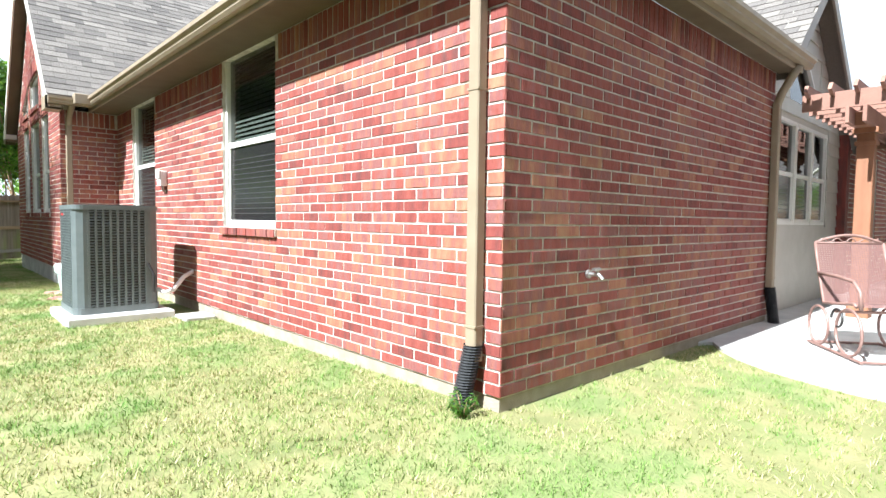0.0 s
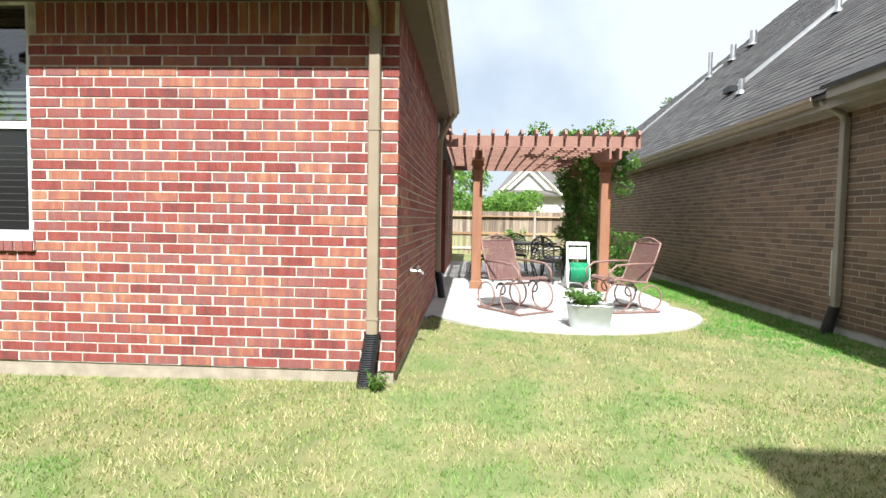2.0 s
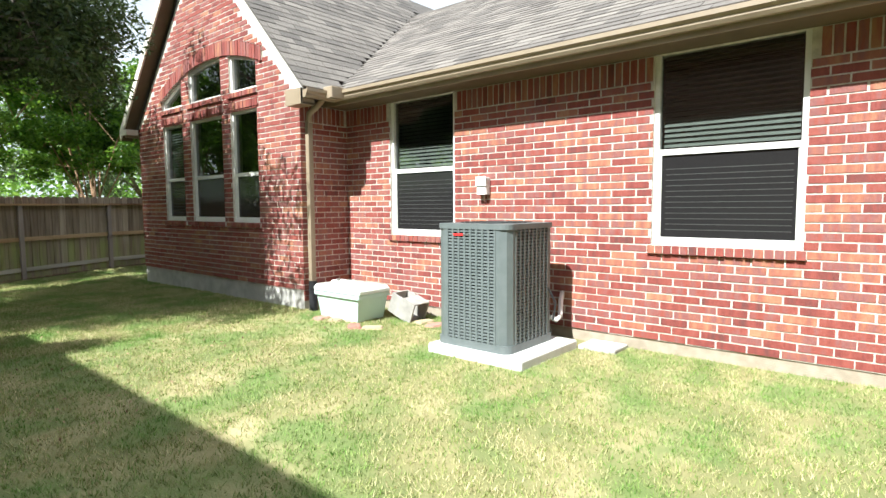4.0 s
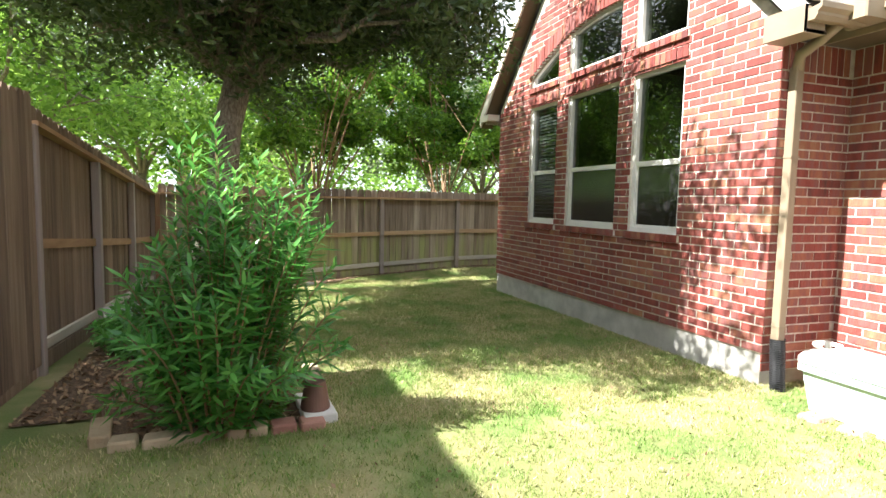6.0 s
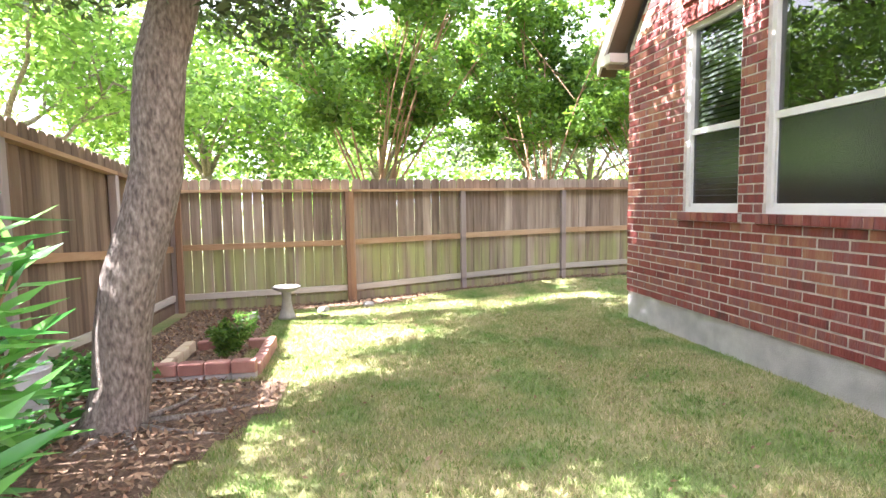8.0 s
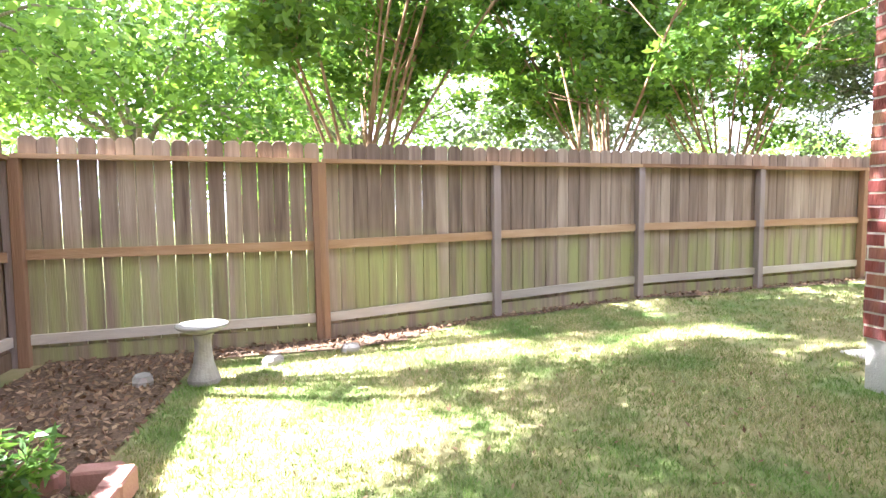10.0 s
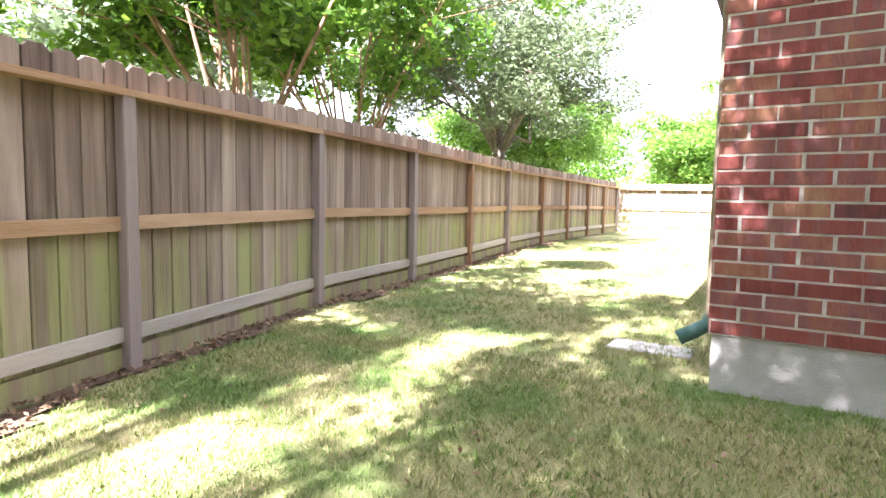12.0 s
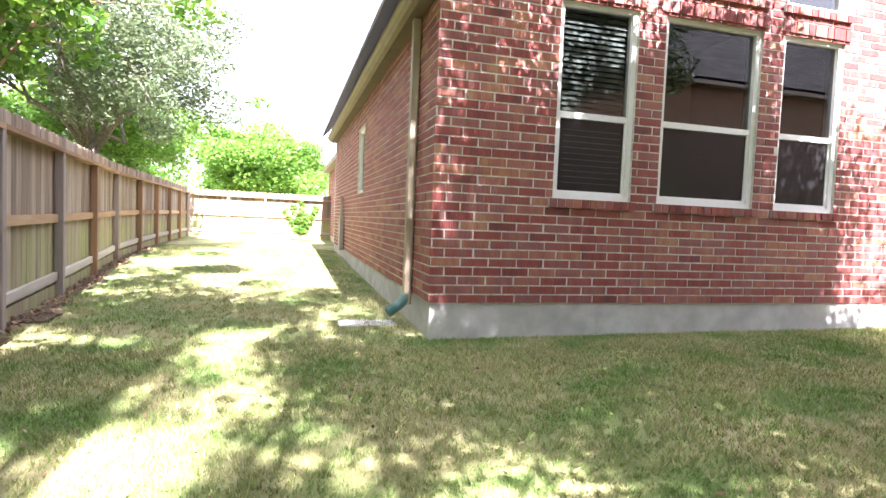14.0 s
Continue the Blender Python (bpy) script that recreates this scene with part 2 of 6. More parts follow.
BATH = mat("birdbath_concrete", [(0.3, (0.27, 0.255, 0.235)), (0.7, (0.40, 0.38, 0.35))], scale=9, rough=0.9, bump=0.5)
SOIL = mat("lawn_soil", [(0.25, (0.12, 0.15, 0.045)), (0.5, (0.24, 0.22, 0.095)), (0.75, (0.38, 0.325, 0.175))], scale=1.6, detail=9,
           rough=1.0, bump=1.0, bump_scale=60, big=0.7, big_scale=1.7, big_col=(0.095, 0.165, 0.035))
BLADE = mat("grass_blade", [(0.22, (0.10, 0.21, 0.035)), (0.43, (0.25, 0.29, 0.085)), (0.68, (0.53, 0.46, 0.26))], scale=2.2, detail=10,
            per_piece=0.45, rough=0.8, big=0.65, big_scale=1.7, big_col=(0.115, 0.25, 0.045), spec=0.2)
BLADE_LUSH = mat("lush_blade", [(0.2, (0.07, 0.20, 0.025)), (0.8, (0.17, 0.36, 0.06))], scale=3, per_piece=0.5, rough=0.7, spec=0.3)
LEAF_OAK = leaf_mat("oak_leaf", (0.03, 0.06, 0.017), (0.08, 0.125, 0.038), 0.32)
LEAF_MYRTLE = leaf_mat("myrtle_leaf", (0.04, 0.11, 0.012), (0.14, 0.27, 0.03), 0.45)
LEAF_GREY = leaf_mat("grey_oak_leaf", (0.08, 0.12, 0.055), (0.19, 0.24, 0.125), 0.35)
LEAF_BRIGHT = leaf_mat("bright_leaf", (0.08, 0.18, 0.03), (0.21, 0.36, 0.07), 0.5)
LEAF_OLEANDER = leaf_mat("oleander_leaf", (0.04, 0.17, 0.03), (0.14, 0.36, 0.08), 0.38, 0.28)
LEAF_VINE = leaf_mat("vine_leaf", (0.05, 0.13, 0.02), (0.13, 0.26, 0.04), 0.45)

GLASS = bpy.data.materials.new("window_glass")
GLASS.use_nodes = True
gn, gl = GLASS.node_tree.nodes, GLASS.node_tree.links
g_fres = gn.new("ShaderNodeFresnel")
g_fres.inputs["IOR"].default_value = 2.3
g_tr = gn.new("ShaderNodeBsdfTransparent")
g_tr.inputs["Color"].default_value = (0.30, 0.36, 0.34, 1)
g_gl = gn.new("ShaderNodeBsdfGlossy")
g_gl.inputs["Roughness"].default_value = 0.0
g_mx = gn.new("ShaderNodeMixShader")
gl.new(g_fres.outputs[0], g_mx.inputs[0])
gl.new(g_tr.outputs[0], g_mx.inputs[1])
gl.new(g_gl.outputs[0], g_mx.inputs[2])
gl.new(g_mx.outputs[0], gn["Material Output"].inputs["Surface"])


# ---- mesh helpers ----
class Geo:
    """Collects vertices and faces; m places what is added."""

    def __init__(self, m=None):
        self.v, self.f, self.m = [], [], m or Matrix()

    def add(self, verts, faces, m=None):
        k, t = len(self.v), self.m @ m if m else self.m
        self.v += [t @ Vector(p) for p in verts]
        self.f += [tuple(k + i for i in f) for f in faces]
        return self

    def box(self, lo, hi, m=None):
        (a, b, c), (d, e, f) = lo, hi
        return self.add([(a, b, c), (d, b, c), (d, e, c), (a, e, c), (a, b, f), (d, b, f), (d, e, f), (a, e, f)],
                        [(3, 2, 1, 0), (4, 5, 6, 7), (0, 1, 5, 4), (1, 2, 6, 5), (2, 3, 7, 6), (3, 0, 4, 7)], m)

    def soft(self, lo, hi, r, m=None):
        """A box whose upright edges and top are chamfered by r."""
        (a, b, c), (d, e, f) = lo, hi
        ring = lambda i, z: [(a + r + i, b + i, z), (d - r - i, b + i, z), (d - i, b + r + i, z), (d - i, e - r - i, z),
                             (d - r - i, e - i, z), (a + r + i, e - i, z), (a + i, e - r - i, z), (a + i, b + r + i, z)]
        vs = ring(0, c) + ring(0, f - r) + ring(r * 0.6, f)
        fs = [tuple(reversed(range(8))), tuple(range(16, 24))]
        for k in (0, 8):
            fs += [(k + i, k + (i + 1) % 8, k + 8 + (i + 1) % 8, k + 8 + i) for i in range(8)]
        return self.add(vs, fs, m)

    def tube(self, pts, r, n=8, r2=None, cap=True):
        """A round bar along pts; the radius runs from r to r2."""
        pts = [Vector(p) for p in pts]
        r2 = r if r2 is None else r2
        vs, fs = [], []
        side = None
        for i, p in enumerate(pts):
            d = (pts[min(i + 1, len(pts) - 1)] - pts[max(i - 1, 0)]).normalized()
            ref = Vector((0, 0, 1)) if abs(d.z) < 0.9 else Vector((1, 0, 0))
            s = d.cross(ref).normalized() if side is None else (side - d * side.dot(d)).normalized()
            side = s
            u = s.cross(d)
            q = r(i) if callable(r) else r + (r2 - r) * i / max(1, len(pts) - 1)
            vs += [p + (s * math.cos(2 * math.pi * j / n) + u * math.sin(2 * math.pi * j / n)) * q for j in range(n)]
            if i:
                k = (i - 1) * n
                fs += [(k + j, k + (j + 1) % n, k + n + (j + 1) % n, k + n + j) for j in range(n)]
        if cap:
            fs += [tuple(reversed(range(n))), tuple(range(len(vs) - n, len(vs)))]
        return self.add(vs, fs)

    def lathe(self, prof, at, n=24):
        """A turned shape from (radius, height) pairs."""
        vs = [(at[0] + r * math.cos(2 * math.pi * j / n), at[1] + r * math.sin(2 * math.pi * j / n), at[2] + z) for r, z in prof for j in range(n)]
        fs = [(i * n + j, i * n + (j + 1) % n, (i + 1) * n + (j + 1) % n, (i + 1) * n + j) for i in range(len(prof) - 1) for j in range(n)]
        fs += [tuple(reversed(range(n))), tuple(range(len(vs) - n, len(vs)))]
        return self.add(vs, fs)

    def mesh(self, name, material, smooth=False):
        me = bpy.data.meshes.new(name)
        me.from_pydata([tuple(p) for p in self.v], [], self.f)
        me.materials.append(material)
        if smooth:
            me.shade_smooth()
        return me


def thing(name, label, category, loc=(0, 0, 0), group="", kind=""):
    ob = new(name)
    ob.location = loc
    ob.empty_display_size = 0.1
    return tagged(ob, label, category, group, kind)


def part(name, geo, material, parent, label="", smooth=False, kind=""):
    """Links a shape as one mesh under a thing or a part; the shape is given in the world's metres."""
    me = geo.mesh(name, material, smooth) if isinstance(geo, Geo) else geo
    ob = new(name, me)
    ob.parent = parent
    ob.matrix_parent_inverse = Matrix.Translation(-parent.location)
    return tagged(ob, label, kind=kind)


def solid(name, geo, material, label, category, smooth=False, group="", kind=""):
    return tagged(new(name, geo.mesh(name, material, smooth)), label, category, group, kind)


def smooth01(a, b, x):
    t = max(0.0, min(1.0, (x - a) / (b - a)))
    return t * t * (3 - 2 * t)


def gz(x, y):
    """Height of the lawn: level by the patio, falling to the south-west corner, rising along the west side."""
    w = 1 - smooth01(-16.0, -9.0, x)
    west = -0.10 + 0.22 * smooth01(-5.0, 0.5, y) + 0.14 * smooth01(0.5, 9.0, y)
    east = 0.13 + 0.03 * smooth01(-3, 0, x)
    return east * (1 - w) + west * w


# ---- ground ----
def build_ground():
    xs = [-400, -150, -70, -40] + [-26 + 0.5 * i for i in range(68)] + [14, 30, 70, 150, 400]
    ys = [-400, -150, -70, -30] + [-12 + 0.5 * i for i in range(80)] + [40, 70, 150, 400]
    g = Geo()
    g.v = [(x, y, gz(x, y)) for y in ys for x in xs]
    w = len(xs)
    g.f = [(j * w + i, j * w + i + 1, (j + 1) * w + i + 1, (j + 1) * w + i) for j in range(len(ys) - 1) for i in range(w - 1)]
    solid("ground", g, SOIL, "patchy green and straw-coloured mown lawn soil", "ground", smooth=True, kind="structure")


build_ground()

# ---- brick walls ----
COURSE, PITCH, JOINT = 0.0775, 0.2555, 0.0100
LATE = []  # bricks that become parts of their own, linked at the end


def turned(x, y, deg):
    """Wall frame: local x runs along the wall, local -y faces out."""
    return Matrix.Translation((x, y, 0)) @ Matrix.Rotation(radians(deg), 4, "Z")


def backing(parent, name, t, u0, u1, z0, top, openings, label, material=None, thick=0.2, step=0.12):
    """The wall behind the bricks: columns under top(u), less the openings (u0, u1, z0, top of the opening)."""
    cuts = {u0, u1}
    for a, b, *_ in openings:
        cuts |= {a, b}
    cuts = sorted(c for c in cuts if u0 <= c <= u1)
    us = []
    for a, b in zip(cuts, cuts[1:]):
        n = max(1, round((b - a) / step)) if callable(top) or any(callable(o[3]) for o in openings) else 1
        us += [a + (b - a) * i / n for i in range(n)]
    us.append(u1)
    ev = lambda f, u: f(u) if callable(f) else f
    g = Geo(t)
    for a, b in zip(us, us[1:]):
        m = (a + b) / 2
        holes = sorted((o for o in openings if o[0] < m < o[1]), key=lambda o: o[2])
        lo = (z0, z0)
        for o in holes + [None]:
            hi = (o[2], o[2]) if o else (ev(top, a), ev(top, b))
            g.add([(a, 0, lo[0]), (b, 0, lo[1]), (b, thick, lo[1]), (a, thick, lo[0]),
                   (a, 0, hi[0]), (b, 0, hi[1]), (b, thick, hi[1]), (a, thick, hi[0])],
                  [(3, 2, 1, 0), (4, 5, 6, 7), (0, 1, 5, 4), (1, 2, 6, 5), (2, 3, 7, 6), (3, 0, 4, 7)])
            if o:
                lo = (ev(o[3], a), ev(o[3], b))
    ob = part(name, g, material or MORTAR, parent, label)
    bm = bmesh.new()
    bm.from_mesh(ob.data)
    bmesh.ops.remove_doubles(bm, verts=bm.verts, dist=0.0005)
    bm.to_mesh(ob.data)
    bm.free()
    return ob


BRICK_MESH = {}


def brick_mesh(w, h, material):
    key = (round(w, 3), round(h, 3), material.name)
    if key not in BRICK_MESH:
        g = Geo()
        e = 0.003
        g.add([(0, 0.004, 0), (w, 0.004, 0), (w, 0.004, h), (0, 0.004, h), (e, -0.003, e), (w - e, -0.003, e), (w - e, -0.003, h - e), (e, -0.003, h - e)],
              [(4, 5, 6, 7), (0, 1, 5, 4), (1, 2, 6, 5), (2, 3, 7, 6), (3, 0, 4, 7)])
        BRICK_MESH[key] = g.mesh("brick", material)
    return BRICK_MESH[key]


def bricks(wall, t, u0, u1, z0, top, openings, rng, pick=None, material=None, soldier=None):
    """Running bond of single bricks over a wall; those inside pick (u0, u1, z0, z1) are made one by one, the rest joined."""
    material = material or BRICK
    ev = lambda f, u: f(u) if callable(f) else f
    vs, fs = [], []
    picked = 0

    def lay(a, b, z, h):
        nonlocal picked
        out = rng.uniform(0, 0.003)
        if pick and picked < 300 and pick[0] <= a and b <= pick[1] and pick[2] <= z and z + h <= pick[3]:
            w = round((b - a) / 0.01) * 0.01
            LATE.append((wall, brick_mesh(w, round(h, 3), material), t @ Matrix.Translation((a + (b - a - w) / 2, -out, z))))
            picked += 1
            return
        k, e, y = len(vs), 0.003, -0.004 - out
        z2 = z + h
        tilt = rng.uniform(-0.0022, 0.0022)
        e += rng.uniform(-0.0015, 0.0022)
        for p in ((a, 0.004, z), (b, 0.004, z), (b, 0.004, z2), (a, 0.004, z2), (a + e, y, z + e + tilt), (b - e, y, z + e - tilt), (b - e, y, z2 - e - tilt), (a + e, y, z2 - e + tilt)):
            vs.append(tuple(t @ Vector(p)))
        fs.extend(tuple(k + i for i in f) for f in ((4, 5, 6, 7), (0, 1, 5, 4), (1, 2, 6, 5), (2, 3, 7, 6), (3, 0, 4, 7)))

    row, z = 0, z0
    hi = max(ev(top, u0 + (u1 - u0) * i / 20) for i in range(21))
    stop = soldier if soldier else hi
    while z + COURSE <= stop + 0.01:
        u = u0 - (PITCH / 2 if row % 2 else 0) + rng.uniform(-0.012, 0.012)
        spans = [(u0, u1)]
        for o in openings:
            zt = ev(o[3], (o[0] + o[1]) / 2)
            if callable(o[3]):
                zt = max(o[3](o[0]), o[3](o[1]), zt)
            if o[2] < z + COURSE * 0.6 and z + COURSE * 0.4 < zt:
                nxt = []
                for a, b in spans:
                    if o[0] > a:
                        nxt.append((a, min(b, o[0])))
                    if o[1] < b:
                        nxt.append((max(a, o[1]), b))
                spans = [s for s in nxt if s[1] - s[0] > 0.02]
        while u < u1:
            j = JOINT + rng.uniform(-0.004, 0.006)
            for a, b in spans:
                lo, up = max(a, u + j / 2), min(b, u + PITCH - j / 2)
                if up - lo > 0.03 and ev(top, lo) > z + COURSE * 0.8 and ev(top, up) > z + COURSE * 0.8:
                    lay(lo, up, z + JOINT * 0.45, COURSE - JOINT)
            u += PITCH
        z += COURSE
        row += 1
    if soldier:
        u = u0
        while u + COURSE <= u1 + 0.01:
            if not any(o[0] - 0.03 < u + COURSE / 2 < o[1] + 0.03 and ev(o[3], u) > soldier + 0.1 for o in openings):
                lay(u + JOINT / 2, u + COURSE - JOINT / 2, soldier + 0.006, min(0.235, ev(top, u) - soldier - 0.012))
            u += COURSE
    me = bpy.data.meshes.new("brickwork")
    me.from_pydata(vs, [], fs)
    me.materials.append(material)
    part("brickwork", me, material, wall, kind="stuff")


def rowlock(parent, t, a, b, z, name="brick_sill", out=0.035, high=0.075, rise=None):
    """A row of bricks on edge, as a sill or along an arch."""
    g = Geo(t)
    n = max(2, round((b - a) / 0.078))
    w = (b - a) / n
    for i in range(n):
        u = a + i * w
        zz = z if rise is None else rise(u + w / 2)
        g.box((u + 0.005, -out - 0.003 * (i % 3), zz), (u + w - 0.005, 0.03, zz + high))
    g2 = part(name, g, BRICK, parent)
    m = Geo(t)
    for i in range(n):
        zz = z if rise is None else rise(a + i * w + w / 2)
        m.box((a + i * w, -out + 0.008, zz + 0.004), (a + (i + 1) * w, 0.03, zz + high - 0.005))
    part("mortar_bed", m, MORTAR, g2)


def window(parent, name, t, a, b, z0, z1, rail=None, blinds=True, screen=True, label="", arch=None, deep=0.06):
    """A framed window in an opening: frame, panes, lower insect screen, blinds and a box coloured near-black as the
    unlit room behind.
    """
    w = 0.047
    zt = lambda u: arch(u) if arch else z1
    f = Geo(t)
    y0, y1 = deep - 0.03, deep + 0.04
    n = 6 if arch else 1
    us = [a + (b - a) * i / n for i in range(n + 1)]
    vs_ = [a + w + (b - a - 2 * w) * i / n for i in range(n + 1)]
    outer = [(a, z0), (b, z0)] + [(u, zt(u)) for u in reversed(us)]
    inner = [(a + w, z0 + w), (b - w, z0 + w)] + [(u, zt(u) - w) for u in reversed(vs_)]
    k = len(outer)
    f.v = [t @ Vector((u, y, z)) for y in (y0, y1) for u, z in outer + inner]
    for i in range(k):
        j = (i + 1) % k
        f.f += [(i, j, k + j, k + i), (2 * k + j, 2 * k + i, 3 * k + i, 3 * k + j), (j, i, 2 * k + i, 2 * k + j), (k + i, k + j, 3 * k + j, 3 * k + i)]
    win = part(name, f, VINYL, parent, label, kind="structure")
    if rail:
        part("meeting_rail", Geo(t).box((a + w, deep - 0.015, rail - 0.025), (b - w, deep + 0.035, rail + 0.03)), VINYL, win)
    pg = Geo(t)
    lo = rail + 0.03 if rail else z0 + w
    n = 6 if arch else 1
    for i in range(n):
        u, v = a + w + (b - a - 2 * w) * i / n, a + w + (b - a - 2 * w) * (i + 1) / n
        pg.add([(u, deep + 0.012, lo), (v, deep + 0.012, lo), (v, deep + 0.012, zt(v) - w), (u, deep + 0.012, zt(u) - w)], [(0, 1, 2, 3)])
    pane = part("pane", pg, GLASS, win, "dark reflecting window glass")
    pane.visible_shadow = False
    if rail and screen:
        sc = part("lower_sash", Geo(t).box((a + w + 0.012, deep + 0.004, z0 + w + 0.015), (b - w - 0.012, deep + 0.012, rail - 0.03)), SCREEN, win, "dark grey screened lower sash")
        fr = Geo(t)
        for q in ((a + w, z0 + w, a + w + 0.02, rail - 0.025), (b - w - 0.02, z0 + w, b - w, rail - 0.025), (a + w + 0.02, z0 + w, b - w - 0.02, z0 + w + 0.03)):
            fr.box((q[0], deep - 0.008, q[1]), (q[2], deep + 0.02, q[3]))
        part("sash_frame", fr, VINYL, win)
        if blinds:
            ln = Geo(t)
            z = z0 + w + 0.10
            while z < rail - 0.12:
                ln.box((a + w + 0.06, deep + 0.001, z), (b - w - 0.05, deep + 0.0035, z + 0.006))
                z += 0.052
            part("blind_line", ln, BLIND_LINE, win, "faint blind slats behind the screen", kind="stuff")
    if blinds:
        bl = Geo(t)
        z = lo + 0.02
        while z < z1 - 0.04:
            bl.box((a + w + 0.02, 0, -0.0012), (b - w - 0.02, 0.045, 0.0012), Matrix.Translation((0, deep + 0.045, z)) @ Matrix.Rotation(radians(60), 4, "X"))
            z += 0.048
        part("blind", bl, BLIND, win, "lowered slat blind behind glass", kind="stuff")
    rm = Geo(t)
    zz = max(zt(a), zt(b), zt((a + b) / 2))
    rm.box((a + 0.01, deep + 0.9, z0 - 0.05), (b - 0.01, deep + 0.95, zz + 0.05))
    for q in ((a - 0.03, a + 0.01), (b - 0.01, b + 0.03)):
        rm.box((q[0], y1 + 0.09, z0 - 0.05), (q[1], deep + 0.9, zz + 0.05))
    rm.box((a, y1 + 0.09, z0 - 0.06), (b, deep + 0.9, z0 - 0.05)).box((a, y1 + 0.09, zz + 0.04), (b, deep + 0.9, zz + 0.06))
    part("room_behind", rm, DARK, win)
    return win


def shingles(parent, o, u, v, w, h, name="roof_shingles", material=None, keep=None, sides=None):
    """Overlapping tabs over a roof plane: o the lower corner, u along the eave, v up the slope."""
    rng = random.Random(5)
    u, v, o = Vector(u).normalized(), Vector(v).normalized(), Vector(o)
    n = u.cross(v).normalized()
    if n.z < 0:
        n = -n
    g = Geo()
    row, s = 0, 0.0
    while s < h:
        x = -0.17 * (row % 2) - rng.uniform(0, 0.1)
        while x < w:
            c = 0.335
            a, b = max(0, x + 0.003), min(w, x + c - 0.003)
            x += c
            if b - a < 0.04 or (keep and not keep(o + u * (a + b) / 2 + v * s)):
                continue
            th = 0.009 + rng.uniform(0, 0.006)
            p, q = o + u * a + v * s, o + u * b + v * s
            k = v * min(0.155, h - s)
            g.add([p, q, q + k, p + k, p + n * th, q + n * th, q + k + n * 0.004, p + k + n * 0.004],
                  [(4, 5, 6, 7), (0, 1, 5, 4), (1, 2, 6, 5), (3, 0, 4, 7)])
        s += 0.142
        row += 1
    part(name, g, material or SHINGLE, parent, kind="stuff")


# ---- the house ----
AX0, BX0, BY, WX = -8.557, -13.867, -0.813, -13.867   # return, bay's west end, bay's face, west face
BASE, BBASE, EAVE = 0.25, 0.405, 2.97
T_AC, T_BAY = turned(0, 0, 0), turned(0, BY, 0)
T_EAST, T_RET, T_WEST = turned(0, 0, 90), turned(AX0, 0, 90), turned(WX, 0, -90)
house = thing("house", "single-storey red brick house with brown shingle roof and tan gutters", "house", (-6, 3, 0.1))
rng = random.Random(11)

W1, W2 = (-7.64, -6.50, 1.18, 3.04), (-4.05, -2.80, 1.18, 3.07)
wall = backing(house, "wall_south", T_AC, AX0, -0.001, BASE, EAVE, [W1, W2], "mixed red and orange brick wall with pale mortar")
bricks(wall, T_AC, AX0 + 0.005, 0.008, BASE, EAVE, [W1, W2], rng, pick=(-2.75, -0.2, 0.2, 2.7), soldier=2.73)
for a, b, z0, z1 in (W1, W2):
    rowlock(wall, T_AC, a - 0.03, b + 0.03, z0 - 0.078)
window(house, "window_1", T_AC, *W1, rail=2.04, label="white-framed sash window with lowered blinds")
window(house, "window_2", T_AC, *W2, rail=2.06, label="large white-framed sash window with lowered blinds")
wall = backing(house, "wall_east", T_EAST, 0.2, 4.6, BASE, EAVE, [], "shaded red brick wall with pale mortar")
bricks(wall, T_EAST, 0.0, 4.6, BASE, EAVE, [], rng, pick=(0.0, 2.7, 0.2, 2.7), soldier=2.73)
wall = backing(house, "wall_return", T_RET, BY + 0.2, 0, BASE, EAVE, [], "short shaded red brick return wall")
bricks(wall, T_RET, BY, 0.0, BASE, EAVE, [], rng, soldier=2.73)

# gabled bay with three tall windows and arched transoms
MID, SLOPE = (AX0 + BX0) / 2, 1.06
gable = lambda u: 3.05 + SLOPE * (AX0 - MID - abs(u - MID)) + 0.10
arch = lambda u: 3.96 - 0.13 * (u + 10.9) ** 2
LIGHTS = [(-12.79, -12.01), (-11.73, -10.64), (-10.38, -9.61)]
bay_holes = [(a, b, 1.335, 3.06) for a, b in LIGHTS] + [(a, b, 3.33, arch) for a, b in LIGHTS]
wall = backing(house, "wall_gable", T_BAY, BX0, AX0, BBASE, gable, bay_holes, "sun-dappled red brick gable wall")
bricks(wall, T_BAY, BX0 - 0.008, AX0 + 0.008, BBASE, gable, bay_holes, rng, pick=(-13.9, -11.4, 0.4, 2.4))
for i, (a, b) in enumerate(LIGHTS):
    rowlock(wall, T_BAY, a - 0.04, b + 0.04, 1.335 - 0.078)
    rowlock(wall, T_BAY, a - 0.04, b + 0.04, 3.255, high=0.072)
    rowlock(wall, T_BAY, a - 0.05, b + 0.05, 3.075, name="brick_head", out=0.02, high=0.11)
    window(house, "window_%d" % (i + 3), T_BAY, a, b, 1.335, 3.06, rail=2.075, blinds=i == 0, label="tall white-framed sash window reflecting trees")
    window(house, "window_%d" % (i + 6), T_BAY, a, b, 3.33, 3.8, arch=arch, blinds=False, label="arched transom window reflecting sky")
rowlock(wall, T_BAY, -12.85, -9.42, 0, name="brick_arch", out=0.025, high=0.21, rise=arch)

